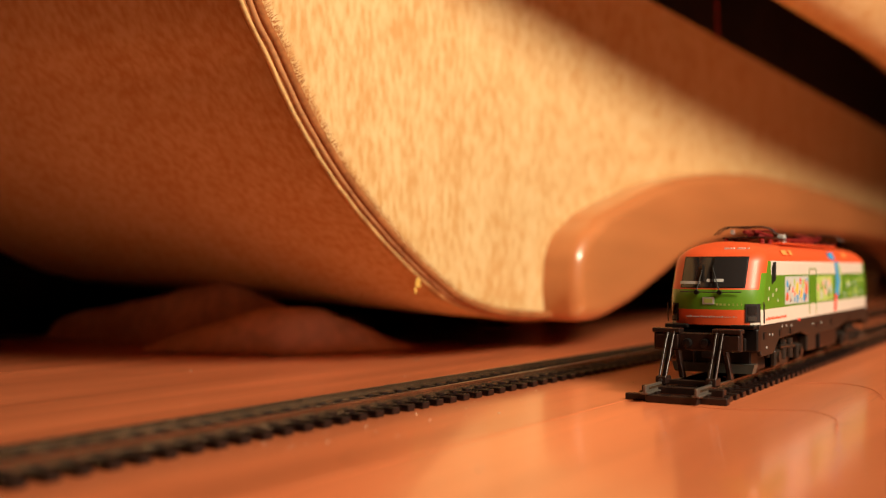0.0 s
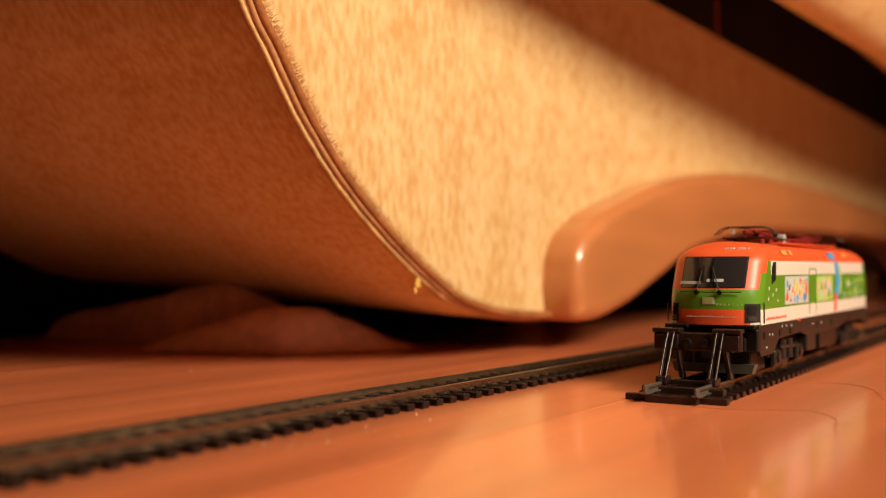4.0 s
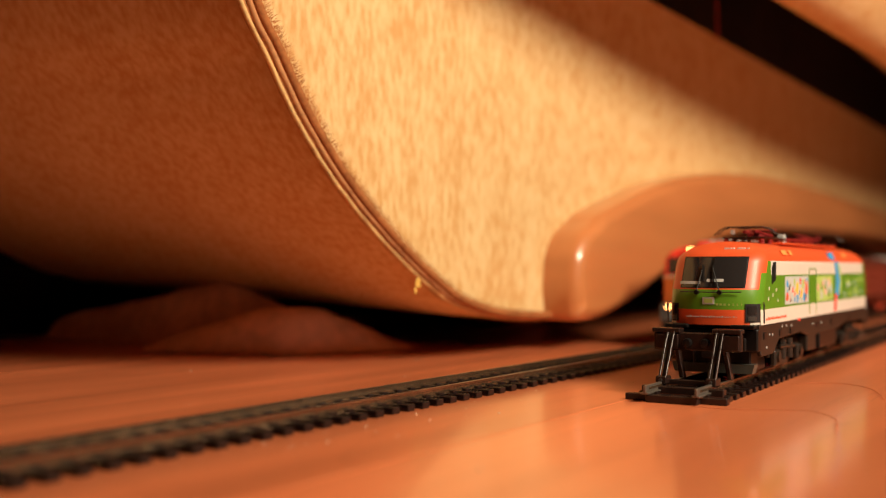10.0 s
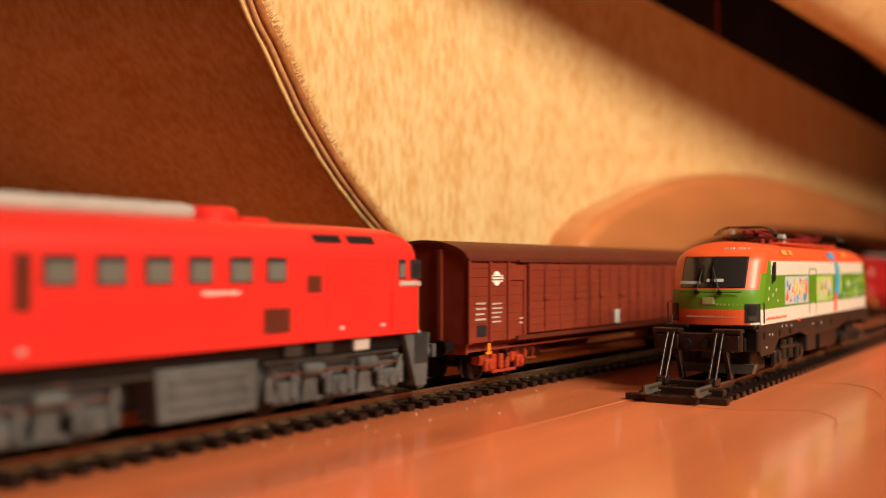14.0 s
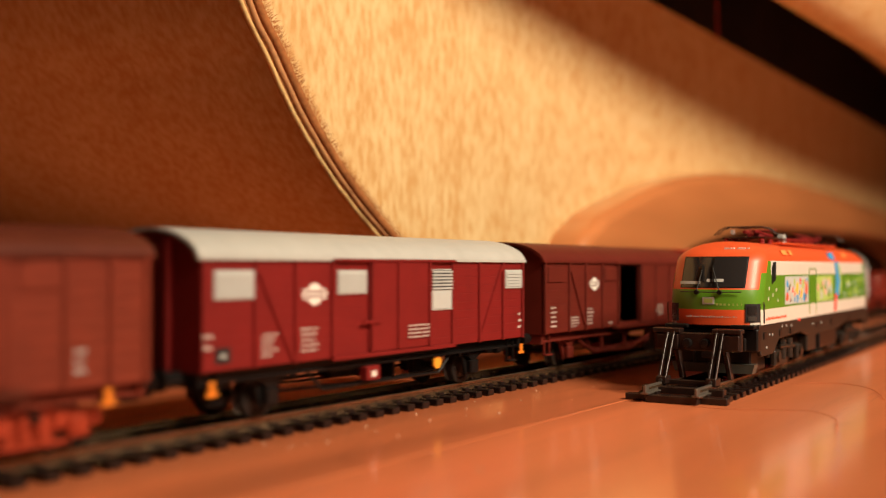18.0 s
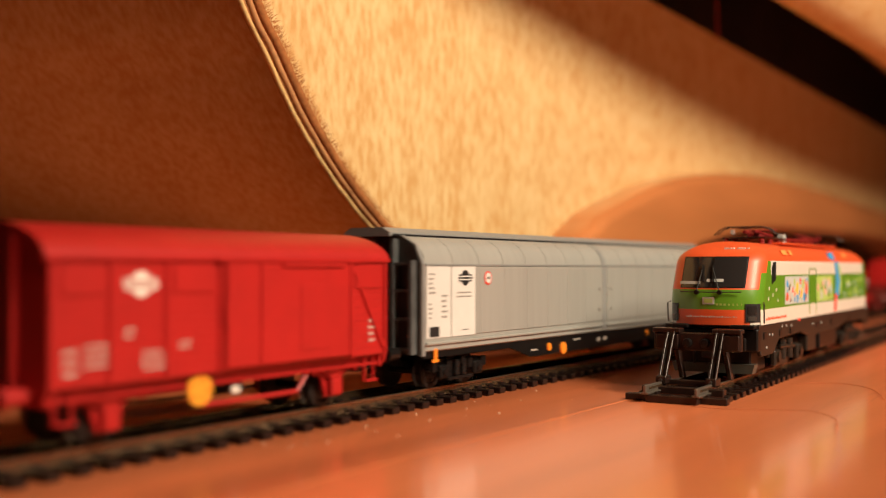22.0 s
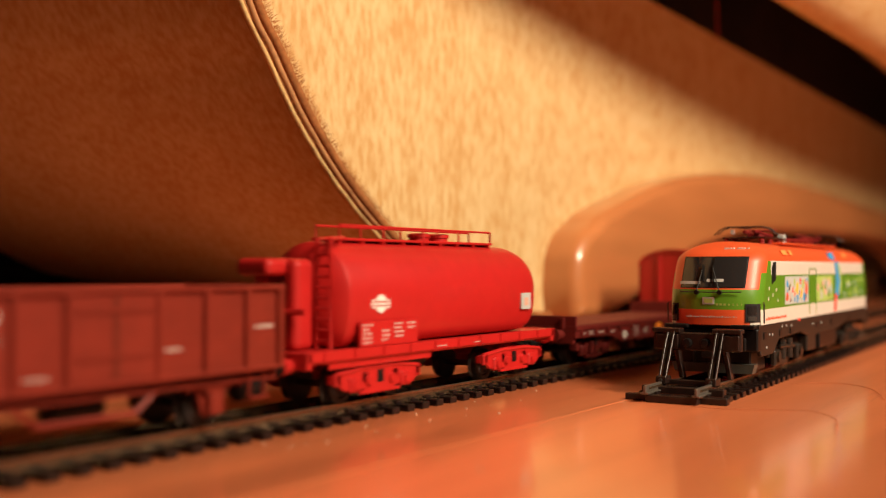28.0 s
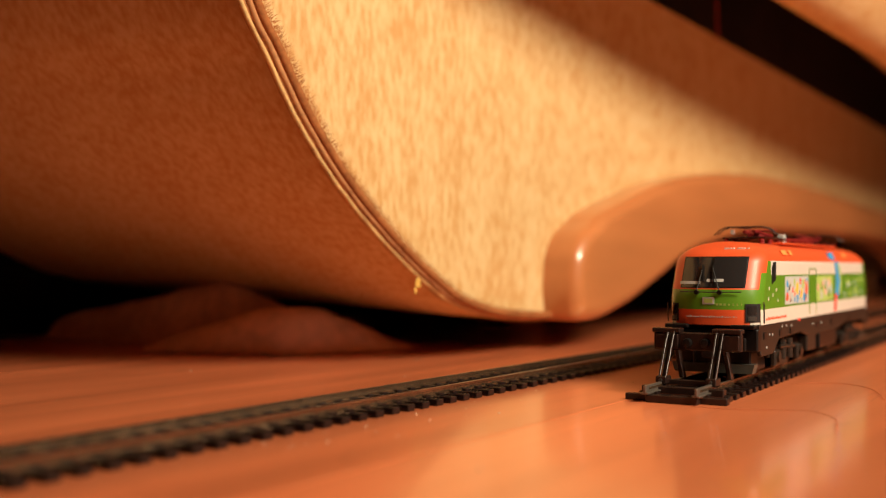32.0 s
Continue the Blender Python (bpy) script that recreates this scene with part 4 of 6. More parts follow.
def red_van(dial_x, label, mat=BRIGHT):
    th = thing("goods_van", label, "wagon", GROUP)
    L, W = 110.0, 17.0
    van_shell(th, L, W, 13.6, 40.0, 47.3, mat, mat, over=0.9)
    for s in (-1, 1):
        boards(th, 0, L, 13.8, 40, W, mat, 14, s, 0.0, 0.13)
        van_posts(th, (0.6, 15, 30, 46, 94.5, 109.3), W, mat, 13.6, 39.8, s)
        brace(th, 95.2, 38, 108.5, 16, W, mat, s)
        d = part("sliding_door", mbox(47, 94, s * W, s * (W + 1.0), 14.4, 39.3, 0.2), mat, th)
        for x in (47.8, 59, 93.2):
            part("door_rib", mbox(x - 0.5, x + 0.5, s * (W + 1.0), s * (W + 1.5), 14.6, 39.1, 0.1), mat, d)
        part("latch", mbox(46.4, 48.6, s * (W + 1.5), s * (W + 2.0), 24, 30), mat, d)
        part("door_rail", mbox(44, 97, s * (W + 0.5), s * (W + 1.5), 39.2, 40.2), mat, th)
        part("door_plate", mbox(73, 84, s * (W + 1.0), s * (W + 1.25), 17, 33.5, 0.1), mat, d)
        part("header", mbox(66, 90, s * (W + 1.0), s * (W + 1.7), 38.0, 39.0), mat, d)
        for x0, x1 in ((3, 13.5), (32, 44), (96, 107)):
            part("vent_flap", mbox(x0, x1, s * W, s * (W + 0.5), 32.2, 38.6, 0.15), mat, th)
    y = -W - 0.1
    emblem(th, 23, 34.3, 9.5, y)
    lettering(th, 3.5, 7.5, 15.4, 22.0, 3, y)
    lettering(th, 8.5, 16.5, 17, 22.6, 4, y)
    lettering(th, 18.5, 21.8, 22.5, 25.5, 2, y)
    lettering(th, 23, 31, 15.6, 20.4, 4, y)
    lettering(th, 33.5, 38, 19.6, 22, 2, y)
    lettering(th, 102, 105, 17, 24, 4, y)
    underframe(th, L, W, mat, 10.8, 13.8)
    for x in (18, 92):
        axle_guard(th, x, mat)
        wheelset(th, x)
    for s in (-1, 1):
        part("safety_bar", mrod([(40, s * 14, 10.5), (44, s * 14, 6.2), (76, s * 14, 6.2), (80, s * 14, 10.5)], 0.6), mat, th)
        step(th, 2.5, mat, s * 15, 6.4)
        step(th, 102, mat, s * 15, 6.4)
        part("brake_rigging", mrod([(26, s * 8, 5.6), (55, s * 8, 5.0), (84, s * 8, 5.6)], 0.45), BLACK, th)
    w = part("brake_dial", disc(dial_x, -14.8, 10.0, 3.7, -0.8, "y", n=20), YELLOW, th, "yellow round brake dial")
    for k in range(5):
        a = k * math.tau / 5
        part("dial_spoke", mbox(dial_x + math.cos(a) * 2.1 - 0.5, dial_x + math.cos(a) * 2.1 + 0.5, -15.8, -15.6, 10 + math.sin(a) * 2.1 - 0.5, 10 + math.sin(a) * 2.1 + 0.5), ORANGEBIT, w)
    part("white_tag", mbox(52, 54.4, -15.2, -14.6, 8.2, 9.8), WHITE, th)
    part("brake_cylinder", lathe([(58, 2), (59, 3), (70, 3), (71, 2)], "x", 14, (0, 2, 8.5)), BLACK, th, smooth=True)
    for x, w in ((0, -1), (L, 1)):
        buffers(th, x, w, mat)
        coupling(th, x, w)
    return th


def sliding_wall_wagon():
    th = thing("sliding_wall_wagon", "long grey bogie wagon with two sliding walls", "wagon", GROUP)
    L, W = 262.0, 17.2
    body = [(-W, 13.0), (-W, 38.2), (-W + 0.7, 41.5), (-W + 2.6, 44.6), (-W + 6.0, 46.8), (-W + 9.0, 47.6)]
    inner = [(a + 0.9, b - 0.5) for a, b in body][::-1]
    for s in (-1, 1):
        for x0, x1 in ((5, 129.4), (133.2, 258)):
            w = part("sliding_wall", prism([(s * -a if s > 0 else a, b) for a, b in body + inner], x0, x1), WALLGREY, th, "curved grey sliding wall", smooth=40)
            part("wall_panel", mbox(x0 + 28 if x0 < 100 else x0 + 0.4, x1 - 0.4 if x0 < 100 else x1 - 16, s * W, s * (W + 0.35), 16.8, 38.2, 0.12), WALLGREY, w)
            part("lower_trim", mbox(x0, x1, s * W, s * (W + 0.8), 14.6, 15.4, 0.15), WALLGREY, w)
            part("upper_trim", mbox(x0, x1, s * (W + 0.02), s * (W + 0.5), 38.4, 38.9), ROOFGREY, w)
            n = int((x1 - x0) / 15.5)
            for k in range(1, n):
                x = x0 + (x1 - x0) * k / n
                if 34 < x < 240:
                    part("panel_seam", mbox(x - 0.14, x + 0.14, s * (W + 0.34), s * (W + 0.40), 17.2, 37.8), WALLGREY, w)
                part("roof_rib", prism([(s * -a if s > 0 else a, b) for a, b in [(p - 0.12, q + 0.05) for p, q in body[1:5]] + [(p + 0.3, q - 0.3) for p, q in body[1:5]][::-1]], x - 0.25, x + 0.25), WALLGREY, w)
            for z in (21, 29):
                xx = x1 - 4 if x0 < 100 else x0 + 3
                part("latch", mbox(xx, xx + 1.8, s * (W + 0.35), s * (W + 0.8), z, z + 1.2), WALLGREY, w)
        part("centre_post", prism([(s * (-a + 0.1) if s > 0 else a - 0.1, b + 0.15) for a, b in body + inner], 129.6, 133.0), ROOFGREY, th, smooth=40)
    part("ridge", prism([(-8.6, 47.3), (-8.6, 48.4), (-6.0, 49.9), (6.0, 49.9), (8.6, 48.4), (8.6, 47.3)], -1.2, L + 1.2), ROOFGREY, th, "grey roof ridge")
    for s in (-1, 1):
        # solid black strip in place of the ridge's shadow line
        part("ridge_shadow", mbox(0, L, s * 8.4, s * 9.3, 47.2, 47.9), BLACK, th, "black strip for the shadow line under the ridge")
    for x, w in ((0, 1), (L, -1)):
        e = part("end_wall", prism([(-W + 0.6, 12), (W - 0.6, 12), (W - 0.8, 39), (W - 3, 44.5), (8.6, 48), (-8.6, 48), (-W + 3, 44.5), (-W + 0.8, 39)], x + w * 3.4, x + w * 4.6), STEEL, th, "dark end wall with frame ribs")
        for y in (-14.6, -8, 0, 8, 14.6):
            part("end_rib", mbox(x + w * 0.6, x + w * 3.4, y - 0.6, y + 0.6, 12, 40 if abs(y) > 14 else 46.5), BOGIEGREY, e)
        for z in (13, 22, 30.5, 38.5):
            part("end_rail", mbox(x + w * 1.0, x + w * 3.4, -15, 15, z, z + 0.9), BOGIEGREY, e)
        part("corner_frame", prism([(-W, 11.5), (-W, 39), (-W + 2.6, 44.8), (-8.6, 48), (-8.6, 47), (-W + 3.4, 44), (-W + 1.2, 38.5), (-W + 1.2, 11.5)], x + w * 3.6, x + w * 5.2), ROOFGREY, th)
        handle(th, x + (1 if w > 0 else -5), 17, -13.5, ORANGEBIT, 6)
        handle(th, x + (9 if w > 0 else -12.5), 9.2, -W + 0.4, ORANGEBIT, 4.2)
    y = -W - 0.12
    for x0, x1 in ((5.4, 18.6), (19.2, 33.4), (247.0, 257.6)):
        p = part("placard", mbox(x0, x1, y - 0.15, y + 0.1, 16.6, 38.2), PLACARD, th, "white lettered placard")
    lettering(th, 6.4, 10.6, 29.5, 36.5, 5, y - 0.16, PRINTGREY)
    lettering(th, 6.4, 8.8, 22, 27.5, 4, y - 0.16, PRINTGREY)
    lettering(th, 13.5, 17, 22, 30, 5, y - 0.16, PRINTGREY)
    lettering(th, 21.5, 31.5, 28.2, 30.6, 2, y - 0.16, PRINTGREY)
    lettering(th, 24.5, 30.5, 18.0, 18.8, 1, y - 0.16, PRINTBLACK)
    lettering(th, 249, 256, 33.5, 36.5, 1, y - 0.16, PRINTBLACK)
    lettering(th, 249, 255, 22, 26, 3, y - 0.16, PRINTGREY)
    emblem(th, 27, 34.6, 8.4, y - 0.16, PRINTBLACK)
    part("label_plate", mbox(7, 12, y - 0.3, y - 0.16, 17, 20), PRINTBLACK, th)
    for x in (38.0, 240.0):
        q = part("warning_label", disc(x + 2.5, y - 0.3, 34.5, 2.3, -0.2, "y", n=8), PRINTRED, th, "red-edged white label")
        part("label_face", disc(x + 2.5, y - 0.5, 34.5, 1.8, -0.1, "y", n=8), PLACARD, q)
        part("label_mark", mbox(x + 1.5, x + 3.5, y - 0.68, y - 0.6, 34.1, 34.9), PRINTGREY, q)
    for s in (-1, 1):
        part("side_sill", prism([(5, 13.6), (5, 10.6), (58, 10.6), (72, 6.6), (190, 6.6), (204, 10.6), (257, 10.6), (257, 13.6)], s * (W - 1.8), s * (W - 0.8), "y"), BLACK, th, "black fish-bellied sill")
    part("wagon_floor", mbox(4, L - 4, -W + 1.5, W - 1.5, 12, 13.6), BLACK, th)
    ys = -W + 0.75
    part("brake_dial", disc(96, ys, 8.2, 2.2, -0.7, "y", n=18), ORANGEBIT, th, "orange round brake dial")
    part("small_dial", disc(85, ys, 9.3, 1.4, -0.6, "y", n=14), ORANGEBIT, th)
    part("small_dial", disc(176, ys, 9.8, 1.3, -0.6, "y", n=14), ORANGEBIT, th)
    lettering(th, 72, 79, 8.0, 9.6, 1, ys)
    lettering(th, 105, 112, 10, 11.4, 1, ys)
    for x in (126, 132):
        part("white_tag", mbox(x, x + 2.6, ys - 0.1, ys, 9.0, 10.4), FAINT, th)
    bogie(th, 30, BLACK, 20.0)
    bogie(th, L - 30, BLACK, 20.0)
    for x, w in ((0, -1), (L, 1)):
        buffers(th, x, w, BLACK)
        coupling(th, x, w)
    return th


def open_wagon(label):
    th = thing("open_wagon", label, "wagon", GROUP)
    L, W, top = 105.0, 16.6, 33.0
    part("wagon_floor", mbox(0.6, L - 0.6, -W + 0.6, W - 0.6, 13.0, 14.2), OXIDEDK, th)
    for s in (-1, 1):
        boards(th, 0, 43, 14, top, W, OPENRED, 7, s)
        boards(th, 66, L, 14, top, W, OPENRED, 7, s)
        d = part("side_door", mbox(43.2, 65.8, s * (W - 0.5), s * (W + 0.5), 14.4, top - 0.6, 0.2), OPENRED, th)
        for z in (19, 28.5):
            part("door_rib", mbox(45, 64, s * (W + 0.5), s * (W + 1.0), z, z + 0.8), OPENRED, d)
        part("door_split", mbox(54.2, 54.8, s * (W + 0.5), s * (W + 0.9), 14.8, top - 1), OXIDEDK, d)
        for x in (0.8, 16.5, 31, 43, 66, 80, 93, 104.2):
            part("post", mbox(x - 0.8, x + 0.8, s * W, s * (W + 1.3), 13.2, top - 0.4, 0.15), OPENRED, th)
        part("top_rail", mbox(-0.6, L + 0.6, s * (W - 0.7), s * (W + 1.2), top - 0.6, top + 0.6, 0.25), OPENRED, th)
        part("lower_rail", mbox(0, L, s * (W - 0.6), s * (W + 1.0), 13.2, 14.4, 0.2), OPENRED, th)
    for x, w in ((0, 1), (L, -1)):
        e = part("end_wall", mbox(x, x + w * 0.9, -W, W, 13.2, top + 0.4, 0.15), OPENRED, th)
        for yy in (-11, -4, 4, 11):
            part("end_post", mbox(x - w * 1.2, x, yy - 0.8, yy + 0.8, 13.2, top - 1, 0.15), OPENRED, e)
        part("end_rail", mbox(x - w * 0.8, x + w * 1.2, -W - 1, W + 1, top - 0.4, top + 0.8, 0.2), OPENRED, e)
    y = -W - 0.1
    emblem(th, 23, 28.4, 9.5, y)
    lettering(th, 18.5, 26.5, 17.2, 22.2, 4, y)
    lettering(th, 9, 14.5, 19.4, 22.4, 2, y)
    lettering(th, 26, 28.6, 23, 25, 2, y)
    lettering(th, 68, 74, 18.9, 20.6, 1, y)
    lettering(th, 96, 103, 22.6, 24.6, 1, y)
    lettering(th, 33, 40, 15.4, 16.8, 1, y)
    part("label_plate", mbox(10.8, 15, y - 0.1, y, 15.8, 18.8), PRINTBLACK, th, "black label plate")
    underframe(th, L, W, OPENRED, 10.6, 13.2)
    for x in (19, 86):
        axle_guard(th, x, OPENRED)
        wheelset(th, x)
    for s in (-1, 1):
        part("safety_bar", mrod([(32, s * 14, 11), (38, s * 14, 6.6), (62, s * 14, 6.6), (68, s * 14, 11)], 0.7), OPENRED, th)
        step(th, 4, OPENRED, s * 15, 6.2, 6)
        step(th, 95, OPENRED, s * 15, 6.2, 6)
    part("air_tank", lathe([(94, 2.0), (95, 3.6), (102, 3.6), (103, 2.0)], "x", 14, (0, -11.5, 9)), BLACK, th, smooth=True)
    part("brake_cylinder", lathe([(45, 2.4), (46, 3.6), (58, 3.6), (59, 2.4)], "x", 14, (0, -6, 8.4)), BLACK, th, smooth=True)
    for x, w in ((0, -1), (L, 1)):
        buffers(th, x, w, BLACK)
        coupling(th, x, w)
    return th


def tank_wagon():
    th = thing("tank_wagon", "red bogie tank wagon with ladder and roof walkway", "wagon", GROUP)
    L = 133.0
    m = TANKRED
    # barrel: round above, straight-sided towards the frame, with dished ends
    ring = []
    for k in range(48):
        a = k * math.tau / 48
        c, h = math.cos(a), math.sin(a)
        ring.append((15.1 * c, 15.1 * h) if h >= 0 else (15.1 * math.copysign(abs(c) ** 0.30, c), -14.7 * abs(h) ** 0.9))
    bm = bmesh.new()
    loops = [[bm.verts.new((x * MM, y * k * MM, (30.2 + z * k) * MM)) for y, z in ring] for x, k in
             ((14.0, 0.25), (15.6, 0.64), (17.6, 0.89), (18.8, 0.975), (20.2, 1.0), (117, 1.0), (121.5, 0.985), (125, 0.935), (127.4, 0.84), (128.8, 0.66), (129.4, 0.3))]
    for a, b in zip(loops, loops[1:]):
        for k in range(48):
            bm.faces.new((a[k], a[(k + 1) % 48], b[(k + 1) % 48], b[k]))
    bm.faces.new(loops[0][::-1])
    bm.faces.new(loops[-1])
    bmesh.ops.recalc_face_normals(bm, faces=bm.faces)
    part("barrel", bm, m, th, "red welded tank barrel", smooth=30)
    w = part("walkway", mbox(25, 112, -4.6, 4.6, 45.6, 46.4, 0.15), m, th)
    for k in range(9):
        part("walkway_bracket", mbox(27 + k * 10.3, 27.8 + k * 10.3, -4.6, 4.6, 43.6, 45.6), m, w)
    for y in (-4.4, 4.4):
        r = part("handrail", mrod([(27, y, 46.2), (27, y, 50.0), (110.5, y, 50.0), (110.5, y, 46.2)], 0.38), m, th)
        for x in (48, 69, 90):
            part("stanchion", mrod([(x, y, 46.2), (x, y, 50.0)], 0.32), m, r)
    for x in (73, 84):
        part("manhole", lathe([(45.0, 3.4), (47.6, 3.4), (47.6, 3.8), (48.6, 3.8), (49.0, 2.4)], "z", 16, (x, 0, 0)), m, th, smooth=True)
    for y in (-12.4, -7.6):
        part("ladder_rail", mrod([(13.4, y, 15.6), (13.4, y, 45.6), (25, y * 0.6, 46.2)], 0.7), m, th)
    for k in range(10):
        part("rung", mrod([(13.4, -12.4, 18 + k * 2.9), (13.4, -7.6, 18 + k * 2.9)], 0.5), m, th)
    part("valve_box", mbox(-1, 14, -3, 9, 35.6, 40.4, 1.7, segs=3), m, th)
    part("pipe_column", mbox(6, 14, -6.5, -1, 15.5, 40.2, 1.9, segs=3), m, th)
    part("pipe_column", mbox(6, 13, 4, 9, 15.5, 37, 0.8, segs=2), m, th)
    part("cross_pipe", mrod([(5, -11, 26), (5, 12, 26)], 1.0), m, th)
    for s in (-1, 1):
        f = part("side_sill", prism([(s * 13.4, 15.8), (s * 16.4, 15.8), (s * 16.4, 13.2), (s * 15.4, 12.4), (s * 13.4, 12.4)], 0, 136), m, th)
        for k in range(10):
            part("sill_rib", mbox(6 + k * 13, 7 + k * 13, s * 16.4, s * 16.8, 13.0, 15.8), m, f)
    for x in (-0.5, 134):
        part("headstock", mbox(x, x + 2, -16.4, 16.4, 11.2, 15.8, 0.3), m, th)
    part("deck", mbox(0, 136, -13.4, 13.4, 14.4, 15.4), m, th)
    y = -15.1
    emblem(th, 32.5, 27.6, 9, -15.15)
    plate = part("text_plate", mbox(22, 49.6, -16.0, -15.0, 15.9, 22.8, 0.15), m, th, "red plate with small white print")
    for x0, x1, z0, z1, n in ((22.6, 27.6, 16.4, 22.4, 5), (31.8, 36.0, 16.8, 20.6, 3), (37.6, 43.4, 17.6, 22.4, 4), (44.2, 49.0, 19.8, 22.4, 2)):
        lettering(plate, x0, x1, z0, z1, n, -16.02)
    p = part("notice_plate", mbox(113.4, 119.9, -15.5, -15.0, 23.4, 29.0), PALE, th, "white notice plate")
    part("notice_mark", mbox(115.4, 118.0, -15.62, -15.5, 24.6, 27.4), PINK, p)
    lettering(th, 58, 66, 13.6, 14.4, 1, -16.5)
    lettering(th, 80, 84, 13.6, 14.4, 1, -16.5)
    for x in (34, 111):
        bogie(th, x, m, 24.0, ext=8.5, cast=True)
    for s in (-1, 1):
        part("hopper_skirt", mbox(10, 58, s * 14.0, s * 15.0, 10.6, 12.6, 0.2), m, th)
    part("outlet_valve", lathe([(60, 1.6), (61, 3.6), (72, 3.6), (73, 1.6)], "x", 14, (0, 0, 9.0)), BLACK, th, smooth=True)
    for x, w in ((0, -1), (136, 1)):
        buffers(th, x, w, m, reach=5.0)
        coupling(th, x, w)
    return th


def flat_wagon():
    th = thing("flat_wagon", "dark red empty flat wagon with low end board", "wagon", GROUP)
    L, W = 130.0, 16.6
    d = part("deck", mbox(0, L, -W, W, 13.7, 15.6, 0.15), FLATRED, th, "dark red deck frame")
    for k in range(26):
        part("plank", mbox(0.5 + k * 4.98, 5.36 + k * 4.98, -W + 0.5, W - 0.5, 15.6, 16.0, 0.08), DECK, d, "worn brown deck plank")
    for s in (-1, 1):
        part("side_sill", prism([(0, 13.9), (0, 11.0), (30, 10.8), (44, 7.6), (86, 7.6), (100, 10.8), (L, 11.2), (L, 13.9)], s * (W - 1.2), s * (W - 0.2), "y"), FLATRED, th, "fish-bellied side sill")
        part("deck_lip", mbox(0, L, s * (W - 0.2), s * (W + 0.35), 13.9, 15.5, 0.15), FLATRED, th)
        for k in range(11):
            x = 5 + k * 12
            part("stake_pocket", mbox(x - 0.9, x + 0.9, s * (W - 0.2), s * (W + 0.5), 11.9, 14.1, 0.15), FLATRED, th)
    for x, top in ((0, 19.4), (L - 1.4, 21.4)):
        e = part("end_board", mbox(x, x + 1.4, -W, W, 15.6, top, 0.2), FLATRED, th, "low dark red end board")
        for yy in (-11, 11):
            part("end_post", mbox(x + 0.2, x - 0.6 if x == 0 else x + 2.0, yy - 0.9, yy + 0.9, 14.3, top - 0.8, 0.15), FLATRED, e)
    for x in (0, L - 1.6):
        part("headstock", mbox(x, x + 1.6, -W + 1, W - 1, 8.8, 13.7, 0.2), FLATRED, th)
    y = -W + 0.15
    emblem(th, 46, 10.2, 6, y)
    for x0, x1, z0, z1, n in ((4, 9, 11.8, 13.2, 1), (12, 16, 11.6, 13.4, 2), (20, 26, 11.6, 13.0, 1), (55, 62, 8.8, 13.4, 4), (66, 71, 9.2, 12.2, 2), (118, 125, 12.0, 13.4, 1), (32, 37, 11.4, 12.8, 1)):
        lettering(th, x0, x1, z0, z1, n, y)
    part("brake_dial", disc(81, y - 0.6, 10.6, 3.1, -0.8, "y", n=20), ORANGEBIT, th, "orange round brake dial")
    for x in (90, 96):
        part("slot", mbox(x, x + 3.6, y - 0.1, y + 0.1, 11.0, 12.2), BLACK, th)
    for x in (22, L - 22):
        bogie(th, x, FLATRED, 20.0)
    part("centre_sill", mbox(30, 100, -4, 4, 7.5, 13.7), BLACK, th)
    for x, w in ((0, -1), (L, 1)):
        buffers(th, x, w, FLATRED)
        coupling(th, x, w)
    return th


def nose_plate(name, pts, mat, out, par, nose, x, w, label=""):
    """A plate that follows a curved cab nose at x, facing -w: corners as (y, z)."""
    (ya, za), (yb, zb) = pts
    b2 = bmesh.new()
    g = []
    for i in range(7):
        r = []
        for j in range(13):
            y, z = ya + (yb - ya) * j / 12, za + (zb - za) * i / 6
            r.append(b2.verts.new(((x + w * (nose(y, z) - out)) * MM, y * MM, z * MM)))
        g.append(r)
    for i in range(6):
        for j in range(12):
            b2.faces.new((g[i][j], g[i][j + 1], g[i + 1][j + 1], g[i + 1][j]))
    got = bmesh.ops.extrude_face_region(b2, geom=list(b2.faces))
    for v in got["geom"]:
        if isinstance(v, bmesh.types.BMVert):
            v.co.x += w * (out + 0.4) * MM
    bmesh.ops.recalc_face_normals(b2, faces=b2.faces)
    return part(name, b2, mat, par, label, smooth=40)


